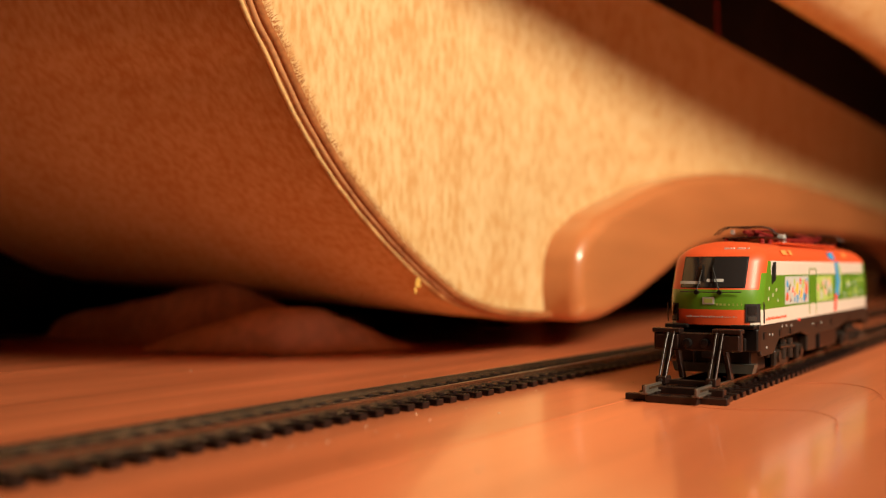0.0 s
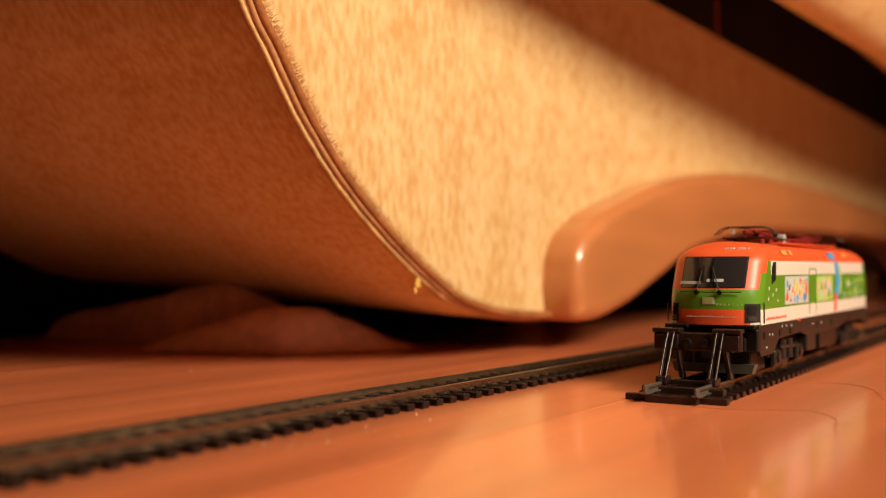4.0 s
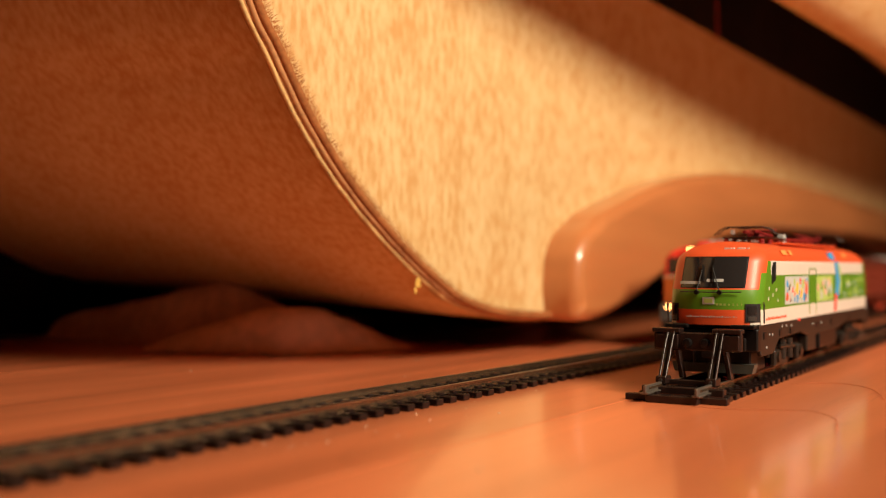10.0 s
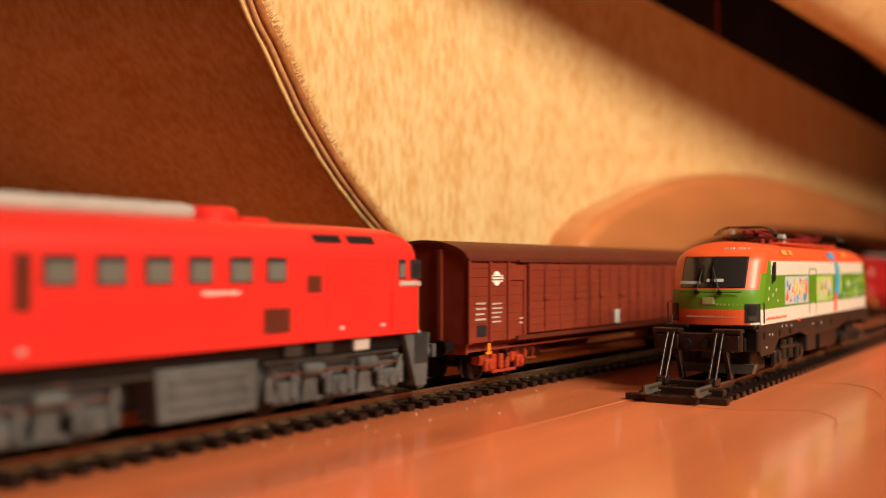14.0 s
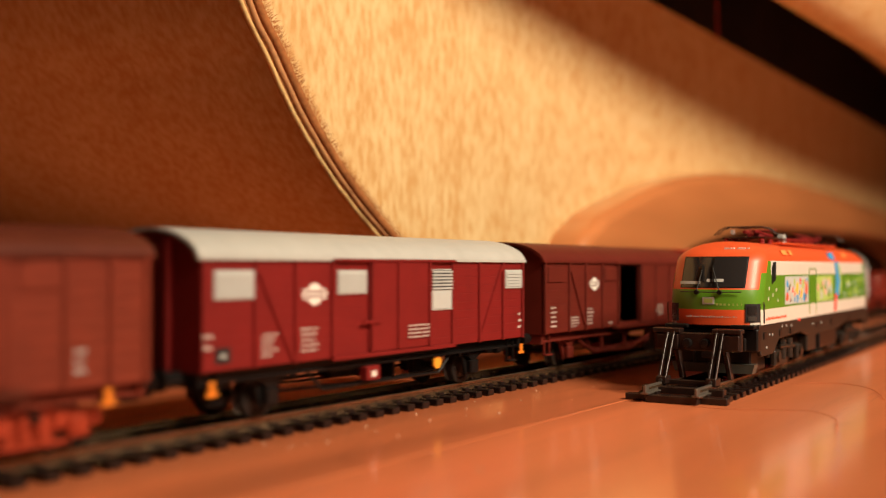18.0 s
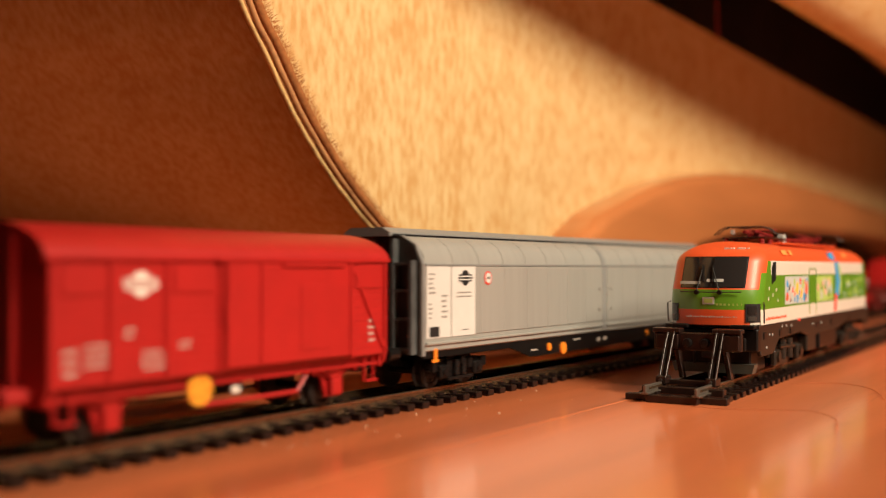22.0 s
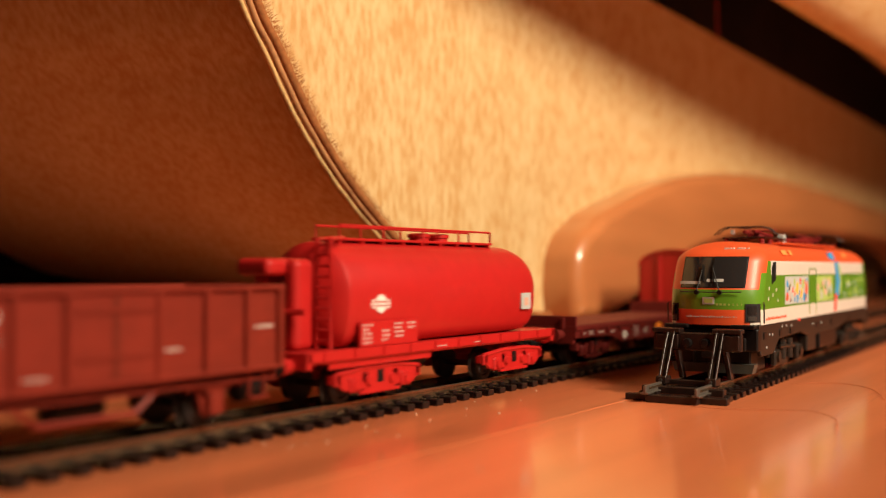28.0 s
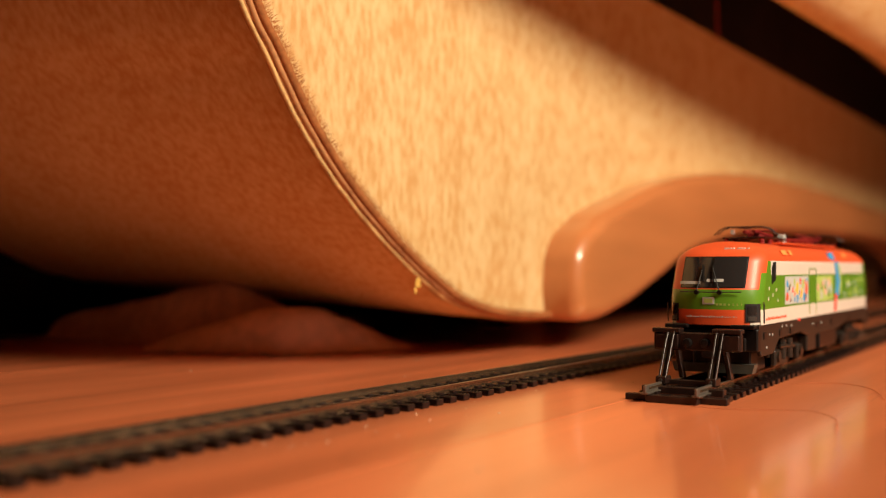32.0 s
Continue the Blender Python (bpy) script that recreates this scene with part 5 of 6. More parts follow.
def diesel():
    th = thing("diesel_locomotive", "bright red model diesel locomotive with lit headlamps", "locomotive")
    L, W = 184.5, 17.0
    # body: rounded roof, cab noses raked and rounded
    ring = []
    half = [(W, 18.8), (W, 23), (W, 28), (W, 33.2), (W, 34.4), (W, 40.2), (16.8, 42.2), (15.9, 44.6), (14.0, 46.8), (11.0, 48.3), (7.0, 49.2), (3.0, 49.5)]
    ring = half + [(-a, b) for a, b in half[::-1]]

    def nose(y, z):
        lean = 0.0 if z < 33 else (z - 33) * 0.20 + max(0, z - 43) ** 1.6 * 0.42
        return 2.0 + lean + 5.4 * (abs(y) / W) ** 3

    bm = bmesh.new()
    loops = []
    for k in (0.12, 0.45, 0.75, 0.9, 0.97, 1.0):
        loops.append([bm.verts.new(((nose(y * k, 34 + (z - 34) * k) + (0.25 if k > 0.95 else 0) + (1.0 if k == 1.0 else 0)) * MM, y * k * MM, (34 + (z - 34) * k) * MM)) for y, z in ring])
    for x in (14, 60, 125, L - 14):
        loops.append([bm.verts.new((x * MM, y * MM, (z + (0.4 if x in (60, 125) and z > 46 else 0)) * MM)) for y, z in ring])
    for k in (1.0, 0.97, 0.9, 0.75, 0.45, 0.12):
        loops.append([bm.verts.new(((L - nose(y * k, 34 + (z - 34) * k) - (0.25 if k > 0.95 else 0) - (1.0 if k == 1.0 else 0)) * MM, y * k * MM, (34 + (z - 34) * k) * MM)) for y, z in ring])
    n = len(ring)
    for a, b in zip(loops, loops[1:]):
        for i in range(n):
            bm.faces.new((a[i], a[(i + 1) % n], b[(i + 1) % n], b[i]))
    bm.faces.new(loops[0])
    bm.faces.new(loops[-1][::-1])
    bmesh.ops.recalc_face_normals(bm, faces=bm.faces)
    body = part("body", bm, RED, th, "glossy red loco body", smooth=38)

    def skin(x, xm, y, z0, z1, mat, name, label="", thick=0.25, par=None):
        part(name, mbox(x, xm, y, y + math.copysign(thick, y), z0, z1, 0.12), mat, par or th, label)

    for s in (-1, 1):
        yy = s * W
        for x0, x1, z0, z1, mat in ((10.5, 18.0, 34.6, 40.0, GLASS), (21, 25, 34.6, 40.1, GREYGLASS), (31, 39, 34.5, 40.1, GREYGLASS), (49.5, 57, 34.5, 40.1, GREYGLASS), (62, 69.5, 34.4, 40.1, GREYGLASS), (74.5, 82, 34.4, 40.1, GREYGLASS),
                                    (87, 94, 34.4, 40.1, GREYGLASS), (99.5, 107, 34.4, 40.1, GREYGLASS), (112, 119, 34.5, 40.1, GREYGLASS), (166.5, 170, 34.8, 40.0, GREYGLASS), (172.5, 177.5, 34.8, 40.0, GLASS)):
            wn = part("side_window", mbox(x0 + 0.6, x1 - 0.3, yy - s * 0.2, yy + s * 0.24, z0 + 0.1, z1 - 1.0, 0.1), mat, th)
            part("window_frame", mbox(x0 - 0.1, x1 + 0.1, yy - s * 0.3, yy + s * 0.21, z0 - 0.3, z1 + 0.2, 0.05), PRINTBLACK, wn)
        skin(43.2, 46.8, yy, 29.4, 40.6, OXIDEDK, "tall_vent", "dark tall vent")
        skin(127, 132.5, yy, 31.4, 35.8, OXIDEDK, "vent_grille")
        skin(111, 120.5, yy, 21.6, 27.8, OXIDEDK, "vent_grille")
        lettering(th, 91, 103, 30.8, 32.9, 1, yy - 0.02 if s < 0 else yy + 0.08, WHITE, False)
        for k in range(7):
            z = 21.0 + k * 1.55
            part("side_groove", mbox(29, 108, yy, yy + s * 0.14, z, z + 0.55), RED, body)
        for k in range(12):
            part("side_groove", mbox(135, 160, yy, yy + s * 0.14, 22.0 + k * 1.6, 22.7 + k * 1.6), RED, body)
        for x0, x1 in ((19.0, 27.5), (164, 172)):
            dr = part("cab_door", mbox(x0, x1, yy, yy + s * 0.16, 19.6, 41.2, 0.08), RED, th)
            part("door_handrail", mrod([(x0 - 0.8, yy + s * 0.7, 21), (x0 - 0.8, yy + s * 0.7, 31)], 0.22), RED, dr)
        for x in (28, 44, 140, 158):
            part("lifting_lug", mbox(x, x + 1.6, yy, yy + s * 0.4, 21.4, 22.2), PALE, th)
        for x0, x1 in ((131, 142), (145, 156.5)):
            part("roof_window", prism([(s * 16.3, 44.4), (s * 15.0, 46.5), (s * 14.7, 46.3), (s * 16.0, 44.2)], x0, x1), GLASS, th)
        part("stripe", mbox(9.0, 17.5, yy - s * 0.2, yy + s * 0.55, 32.4, 33.9, 0.3), SILVER, th, "silver waist stripe")
        part("stripe", mbox(L - 17.5, L - 9.0, yy - s * 0.2, yy + s * 0.55, 32.4, 33.9, 0.3), SILVER, th)
    for x, w in ((0, 1), (L, -1)):
        def at(d):
            return x + w * d
        for s in (-1, 1):
            wn = nose_plate("windscreen", ((s * 1.9, 35.2), (s * 12.9, 42.7)), GLASS, 0.30, th, nose, x, w, "dark cab windscreen")
            nose_plate("rubber_seal", ((s * 1.4, 34.7), (s * 13.5, 43.2)), BLACK, 0.15, wn, nose, x, w)
            lp = part("headlamp", disc(at(1.4), s * 12.0, 17.2, 1.2, w * 1.0, "x", n=16), LAMPGLOW if w > 0 else LENS, th, "lit warm headlamp" if w > 0 else "")
            part("lamp_ring", disc(at(1.8), s * 12.0, 17.2, 2.0, w * 2.5, "x", n=16), BOGIEGREY, lp)
        nose_plate("front_panel", ((-15.8, 19.6), (15.8, 32.4)), PANELORANGE, 0.3, th, nose, x, w, "orange front panel")
        nose_plate("stripe", ((-16.8, 32.4), (16.8, 33.9)), SILVER, 0.9, th, nose, x, w)
        nose_plate("stripe", ((-16.8, 18.6), (16.8, 19.4)), SILVER, 0.6, th, nose, x, w)
        g = part("number_board", mbox(at(1.1), at(2.4), -8.6, 8.6, 28.6, 31.6, 0.15), PRINTBLACK, th)
        lettering_front = bmesh.new()
        for k in range(8):
            yq = -7.4 + k * 1.95
            mbox(at(1.0), at(1.1), yq, yq + 1.1, 29.3, 30.9, bm=lettering_front)
        part("number_bars", lettering_front, STEEL, g)
        part("socket_box", mbox(at(0.7), at(2.0), -4.4, 4.0, 23.2, 26.2, 0.2), PRINTBLACK, th)
        tl = part("roof_lamp_housing", mbox(at(4.2), at(12), -3.6, 3.6, 44.2, 49.2, 0.6, segs=2), RED, th)
        part("roof_lamp", mbox(at(3.4), at(4.6), -2.1, 2.1, 45.2, 48.1, 0.5, segs=2), LAMPGLOW if w > 0 else LENS, tl, "lit warm roof headlamp" if w > 0 else "")
        part("apron", prism([(-16.8, 18.6), (16.8, 18.6), (16.6, 10), (14.0, 3.2), (-14.0, 3.2), (-16.6, 10)], at(2.4), at(9.0)), APRON, th, "dark slate buffer beam apron")
        pl = part("snow_plough", prism([(-14.6, 8.0), (14.6, 8.0), (12.8, 1.4), (-12.8, 1.4)], at(-0.6), at(2.4)), APRON, th)
        part("coupler_recess", mbox(at(0.4), at(2.8), -4, 4, 6, 13, 0.3), BLACK, th)
        for s in (-1, 1):
            part("corner_step", prism([(at(1), 18.4), (at(14), 18.4), (at(8), 3.0), (at(3), 3.0)], s * 14.6, s * 16.4, "y"), BOGIEGREY, th)
        buffers(th, at(2.4), -w, BOGIEGREY, 12.2, True, 10.0)
        part("lower_trim", mbox(at(-0.8), at(-0.5), -13, 13, 2.0, 2.6), SILVER, pl)
    # roof gear
    part("roof_radiator", mbox(36, 98, -7.5, 7.5, 49.4, 52.6, 1.0, segs=2), SILVER, th, "silver roof radiator housing")
    for k in range(6):
        part("radiator_slat", mbox(38 + k * 10, 46.5 + k * 10, -5.6, 5.6, 52.6, 53.0, 0.1), SILVER, th)
    for x, y in ((18, -3), (27, 3), (28, -7)):
        part("roof_vent", lathe([(49, 1.6), (50.8, 1.6), (51.4, 2.0), (52, 1.2)], "z", 12, (x, y, 0)), RED, th, smooth=True)
    part("roof_hatch", mbox(30, 36, -6, 6, 49.2, 51.4, 0.5), RED, th)
    part("exhaust", lathe([(49, 8.0), (51.6, 8.0), (52.8, 6.6), (53.0, 4.6), (52.4, 3.6)], "z", 28, (108, 0, 0)), RED, th, smooth=True)
    part("roof_hatch", mbox(114, 124, -7, 7, 49.0, 50.6, 0.5), RED, th)
    # underframe, tank, two three-axle bogies
    part("frame", mbox(4, L - 4, -14.5, 14.5, 14.6, 18.8, 0.3), BLACK, th)
    for s in (-1, 1):
        tk = part("fuel_tank", prism([(79, 15.4), (111, 15.4), (110, 3.4), (80, 3.4)], s * 8, s * 15.4, "y", bevel=0.4), BOGIEGREY, th, "ribbed grey fuel tank")
        for k in range(3):
            part("tank_rib", mbox(83, 107, s * 15.4, s * 15.8, 6 + k * 3, 7 + k * 3, 0.1), BOGIEGREY, tk)
        for x in (22, 30, 120, 132, 148):
            part("equipment_box", mbox(x, x + 6.5, s * 14.5, s * 16.0, 15.2, 18.4, 0.2), SILVER if x == 148 else STEEL, th)
        part("frame_pipe", mrod([(20, s * 15.6, 14.2), (78, s * 15.6, 14.2)], 0.45), STEEL, th)
        part("frame_pipe", mrod([(112, s * 15.6, 14.2), (168, s * 15.6, 14.2)], 0.45), STEEL, th)
        for x0 in (10, 112):
            f = part("bogie_frame", prism([(x0, 12.6), (x0, 9.4), (x0 + 6, 7.4), (x0 + 56, 7.4), (x0 + 62, 9.4), (x0 + 62, 12.6), (x0 + 44, 13.4), (x0 + 18, 13.4)], s * 11.0, s * 13.0, "y", bevel=0.2), BOGIEGREY, th)
            for a in (8, 31, 54):
                part("axle_box", mbox(x0 + a - 3, x0 + a + 3, s * 13, s * 15.2, 3.6, 9.0, 0.5), BOGIEGREY, f)
                part("axle_cap", disc(x0 + a, s * 15.2, 6.2, 1.9, s * 0.6, "y", n=14), BOGIEGREY, f)
                for dx in (-4.6, 4.6):
                    part("coil_spring", lathe([(4.6 + k * 0.7, 1.4 if k % 2 else 1.28) for k in range(10)], "z", 10, (x0 + a + dx, s * 14.2, 0)), BOGIEGREY, f)
            for a in (19.5, 42.5):
                part("brake_hanger", prism([(x0 + a - 2, 11), (x0 + a + 2, 11), (x0 + a + 3.2, 3.4), (x0 + a - 3.2, 3.4)], s * 12.8, s * 14.2, "y"), BOGIEGREY, f)
                part("brake_cylinder", lathe([(x0 + a - 4, 1.2), (x0 + a - 3.4, 1.9), (x0 + a + 3.4, 1.9), (x0 + a + 4, 1.2)], "x", 12, (0, s * 14.4, 11.6)), BOGIEGREY, f, smooth=True)
            part("upper_beam", mbox(x0 + 3, x0 + 59, s * 13.0, s * 14.2, 12.2, 13.2, 0.15), BOGIEGREY, f)
            for a in (14, 25, 37, 48):
                part("spring_seat", mbox(x0 + a - 1.4, x0 + a + 1.4, s * 13.0, s * 14.8, 8.6, 10.0, 0.25), BOGIEGREY, f)
                part("hanger_link", mrod([(x0 + a, s * 14.3, 12.4), (x0 + a + 0.6, s * 14.3, 4.4)], 0.4), BOGIEGREY, f)
            for a in (3.5, 58.5):
                part("damper", mrod([(x0 + a, s * 15.0, 12.6), (x0 + a + (3 if a < 30 else -3), s * 15.0, 6.4)], 0.7), STEEL, f)
            part("brake_pipe", mrod([(x0 + 4, s * 14.8, 10.6), (x0 + 22, s * 15.2, 11.2), (x0 + 40, s * 15.2, 10.4), (x0 + 58, s * 14.8, 10.8)], 0.32), OXIDEDK, f)
            part("sand_pipe", mrod([(x0 + 1.5, s * 13.5, 11), (x0 + 0.5, s * 12.5, 3)], 0.5), BOGIEGREY, f)
            part("lower_bar", mbox(x0 + 6, x0 + 56, s * 12.0, s * 13.4, 3.0, 4.2, 0.15), BOGIEGREY, f)
    for x0 in (10, 112):
        for a in (8, 31, 54):
            wheelset(th, x0 + a, 6.0)
    coupling(th, -3, -1)
    coupling(th, L + 1, 1)
    return th


def parked_engine():
    th = thing("electric_locomotive", "parked orange, green and white model electric locomotive", "locomotive", at=LOCO_AT, turn=SIDING_TURN)
    L, W = 213.0, 16.1
    half = [(W, 18.4), (W, 21), (W, 23.6), (W, 26.5), (W, 30.4), (W, 31.2), (W, 32), (W, 32.8), (W, 33.6), (W, 34.4), (W, 35.2), (W, 36), (W, 36.8), (W, 37.6), (W, 38.4), (W, 39.2), (W - 0.1, 40.2), (15.4, 41.8), (14.1, 43.6), (11.9, 45.2), (8.9, 46.4), (5.2, 47.0), (2.0, 47.2)]

    def nose(y, z):
        lean = 0.0 if z < 29 else (z - 29) * 0.52 + max(0, z - 41) ** 1.7 * 0.55
        return lean + 6.0 * (abs(y) / W) ** 2.6

    bm = bmesh.new()
    # end faces as grids in y and z, so that the paint bands stay level
    rows = {}
    for end in (0, 1):
        rows[end] = []
        for a, b in half:
            row = []
            for j in range(-12, 13):
                f = j / 12
                y = a * math.copysign(abs(f) ** 0.8, f)
                edge = max(0.0, abs(f) - 0.75) / 0.25
                d = nose(y, b) + 2.4 * edge ** 2.5
                x = d if end == 0 else L - d
                row.append(bm.verts.new((x * MM, y * MM, b * MM)))
            rows[end].append(row)
    mats = {"o": 0, "g": 1, "w": 2}

    def paint(f):
        c = f.calc_center_median() / MM
        n = f.normal
        d = min(c.x, L - c.x)
        if abs(n.y) < 0.55 and c.z < 40 and d < 12:
            f.material_index = mats["g"] if 23.6 < c.z < 30.4 else mats["o"]
            return
        if c.z > 40.2:
            f.material_index = mats["o"]
        elif d < 6.0 + max(0.0, c.z - 30.4) * 0.85 and c.z > 30.4:
            f.material_index = mats["o"]
        elif c.z < 23.6:
            f.material_index = mats["w"]
        elif c.z < 35.2:
            f.material_index = mats["g"]
        else:
            f.material_index = mats["w"] if d > 18 else mats["g"]

    for end in (0, 1):
        for a, b in zip(rows[end], rows[end][1:]):
            for i in range(24):
                q = (a[i], a[i + 1], b[i + 1], b[i])
                bm.faces.new(q if end else q[::-1])
    # sides and roof between the two ends
    ladder = []
    cols = [k * 0.7 for k in range(1, 44)] + [40, 60, 90, 120, 150, 174] + [L - k * 1.6 for k in range(19, 0, -1)]
    for i, (a, b) in enumerate(half):
        for s, j in ((1, 24), (-1, 0)):
            v0, v1 = rows[0][i][j], rows[1][i][j]
            x0, x1 = v0.co.x / MM, v1.co.x / MM
            line = [v0] + [bm.verts.new((max(x, x0 + 0.02 * k) * MM if x < L / 2 else min(x, x1 - 0.02) * MM, s * a * MM, b * MM)) for k, x in enumerate(cols) if x0 + 0.5 < x < x1 - 0.5] + [v1]
            ladder.append((i, s, line))
    lines = {(i, s): l for i, s, l in ladder}

    def strip(a, b, flip):
        ia = ib = 0
        while ia < len(a) - 1 or ib < len(b) - 1:
            step_a = ib == len(b) - 1 or (ia < len(a) - 1 and a[ia + 1].co.x <= b[ib + 1].co.x + 1e-7)
            if ia < len(a) - 1 and ib < len(b) - 1 and abs(a[ia + 1].co.x - b[ib + 1].co.x) < 1e-6:
                q = (a[ia], a[ia + 1], b[ib + 1], b[ib])
                ia, ib = ia + 1, ib + 1
            elif step_a:
                q = (a[ia], a[ia + 1], b[ib])
                ia += 1
            else:
                q = (a[ia], b[ib + 1], b[ib])
                ib += 1
            bm.faces.new(q[::-1] if flip else q)

    for i in range(len(half) - 1):
        strip(lines[(i, -1)], lines[(i + 1, -1)], False)
        strip(lines[(i, 1)], lines[(i + 1, 1)], True)
    last = len(half) - 1
    strip(lines[(last, -1)], lines[(last, 1)], False)
    bmesh.ops.remove_doubles(bm, verts=bm.verts, dist=1e-6)
    bmesh.ops.recalc_face_normals(bm, faces=bm.faces)
    bm.normal_update()
    for f in bm.faces:
        paint(f)
    part("body", bm, [TORANGE, TGREEN, TWHITE], th, "orange, green and white painted body", smooth=40)
    part("floor_plate", mbox(4, L - 4, -15.5, 15.5, 17.4, 18.6), TGREY, th)

    def front_plate(name, pts, mat, out, par, label=""):
        return nose_plate(name, pts, mat, out, par, lambda y, z: nose(y, z) + 2.4 * (max(0.0, (abs(y) / W) ** 1.25 - 0.75) / 0.25) ** 2.5, 0, 1, label)

    ws = front_plate("windscreen", ((-10.8, 31.2), (10.8, 41.4)), GLASS, 0.20, th, "dark tinted windscreen")
    front_plate("seal", ((-11.2, 30.9), (11.2, 41.7)), BLACK, 0.10, ws)
    front_plate("centre_bar", ((-0.25, 31.2), (0.25, 41.6)), BLACK, 0.5, ws)
    front_plate("sunblind", ((3.6, 32.2), (11.6, 33.2)), PALE, 0.26, ws)
    # pale plate on the glass, a painted reflection from the cab desk
    front_plate("painted_gleam", ((-4.2, 33.0), (1.6, 34.0)), PALE, 0.26, ws)
    for y0, dy in ((-3.5, -3.4), (4.5, 1.0)):
        wp = part("wiper", mrod([(nose(y0, 30) - 1.2, y0, 29.6), (nose(y0 - dy, 37.5) - 0.8, y0 - dy, 37.6)], 0.24), BLACK, th)
        part("wiper_blade", mrod([(nose(y0 - dy - 1, 33) - 0.7, y0 - dy - 0.9, 33.0), (nose(y0 - dy + 0.3, 38.5) - 0.7, y0 - dy + 0.2, 38.6)], 0.3), BLACK, wp)
        part("wiper_motor", disc(nose(y0, 29.6) - 1.2, y0, 29.4, 0.8, 1.2, "x", n=12), BLACK, wp)
    part("handrail", mrod([(nose(-10, 29.6) - 0.9, -10.5, 29.6), (-0.9, 0, 29.5), (nose(10, 29.6) - 0.9, 10.5, 29.6)], 0.22), STEEL, th)
    for s in (-1, 1):
        hl = front_plate("headlamp", ((s * 11.6, 19.4), (s * 15.4, 25.6)), LENS, 0.35, th, "dark unlit headlamp block")
        front_plate("lamp_glass", ((s * 12.3, 22.0), (s * 14.6, 24.8)), GLASS, 0.6, hl)
        front_plate("lamp_glass", ((s * 12.3, 19.8), (s * 14.6, 21.3)), STEEL, 0.6, hl)
        part("headstock_cap", mbox(-1.4, 6, s * 7.2, s * 15.4, 17.2, 18.6, 0.3), BLACK, th)
        part("corner_handrail", mrod([(6.4, s * 16.7, 19), (6.0, s * 16.8, 25.5), (7.6, s * 16.3, 26.0)], 0.25), STEEL, th)
    badge = front_plate("badge", ((-1.6, 25.4), (2.4, 27.8)), PALE, 0.22, th, "pale square badge")
    front_plate("badge_mark", ((-1.0, 25.9), (1.8, 27.3)), LIGHTGREEN, 0.3, badge)
    bm = bmesh.new()
    for y0, y1, z0, z1 in ((-4.9, -4.3, 44.0, 44.8), (-4.0, -3.4, 44.0, 44.8), (-3.1, -2.5, 44.0, 44.8), (-2.2, -1.6, 44.0, 44.8), (-6.6, -6.0, 44.0, 44.8), (-7.5, -6.9, 44.0, 44.8), (-8.4, -7.8, 44.0, 44.8), (-9.6, -9.0, 44.0, 44.8)):
        mbox(nose(y0, 44.4) - 0.25, nose(y0, 44.4) + 1.0, y0, y1, z0, z1, bm=bm)
    part("number_bars", bm, WHITE, th)
    bm = bmesh.new()
    for k in range(20):
        y = -9 + k * 0.9
        mbox(nose(y, 21) - 0.10, nose(y, 21) + 0.4, y, y + 0.55 - 0.2 * (k % 3 == 1), 20.95, 21.3 + 0.2 * (k % 4 == 1), bm=bm)
    part("lettering", bm, PALE, th)
    bm = bmesh.new()
    for k in range(7):
        y = -10.5 + k * 1.25
        mbox(nose(y, 25) - 0.12, nose(y, 25) + 0.4, y, y + 0.9, 25.0, 25.7, bm=bm)
    part("lettering", bm, LIGHTGREEN, th)
    # side: cab window, artwork, doors, lettering
    for s in (-1, 1):
        y = s * W
        part("side_window", prism([(19.0, 32.0), (24.4, 33.6), (24.8, 39.8), (21.6, 39.8), (19.4, 38.0)], y - s * 0.3, y + s * 0.2, "y"), GLASS, th, "dark cab side window")
        art = part("picture_panel", mbox(38, 76, y, y + s * 0.12, 24.4, 34.6), PALE, th, "white panel of bright painted drawings")
        soft_art = part("picture_panel", mbox(91, 123, y, y + s * 0.10, 24.2, 34.4), LIGHTGREEN, th, "pale green panel of faded drawings")
        rnd_ = random.Random(5)
        for x, z, r, m in ((41, 27.0, 1.9, PRINTRED), (41.5, 31.8, 1.5, BLUE), (46, 30.4, 2.3, FAINT), (45.5, 26.4, 1.5, PINK), (51, 28.6, 1.9, TWHITE), (52.5, 32.4, 1.4, LIGHTGREEN), (57, 29.8, 2.4, SUN), (57.5, 26.3, 1.6, BLUE),
                           (62, 32.6, 1.3, PRINTRED), (63, 28.2, 2.2, SUN), (67, 31.4, 1.9, LIGHTGREEN), (68, 26.6, 1.8, BLUE), (72.5, 29.4, 2.2, TORANGE), (73, 33.0, 1.0, BLUE)):
            part("drawing", prism([(x + math.cos(a) * r * rnd_.uniform(0.7, 1.35), z + math.sin(a) * r * rnd_.uniform(0.7, 1.2)) for a in np.linspace(0, math.tau, 8)[:-1]], y + s * 0.12, y + s * 0.17, "y"), m, art)
        for k in range(16):
            x, z, r = rnd_.uniform(39.5, 74.5), rnd_.uniform(25.6, 33.4), rnd_.uniform(0.5, 1.1)
            m = rnd_.choice((BLUE, SUN, PRINTRED, PRINTBLACK, TORANGE, TGREEN))
            part("drawing", prism([(x - r, z - r), (x + r * 0.7, z - r * 0.8), (x + r, z + r * 0.9), (x - r * 0.4, z + r)], y + s * 0.12, y + s * (0.2 + 0.002 * k), "y"), m, art)
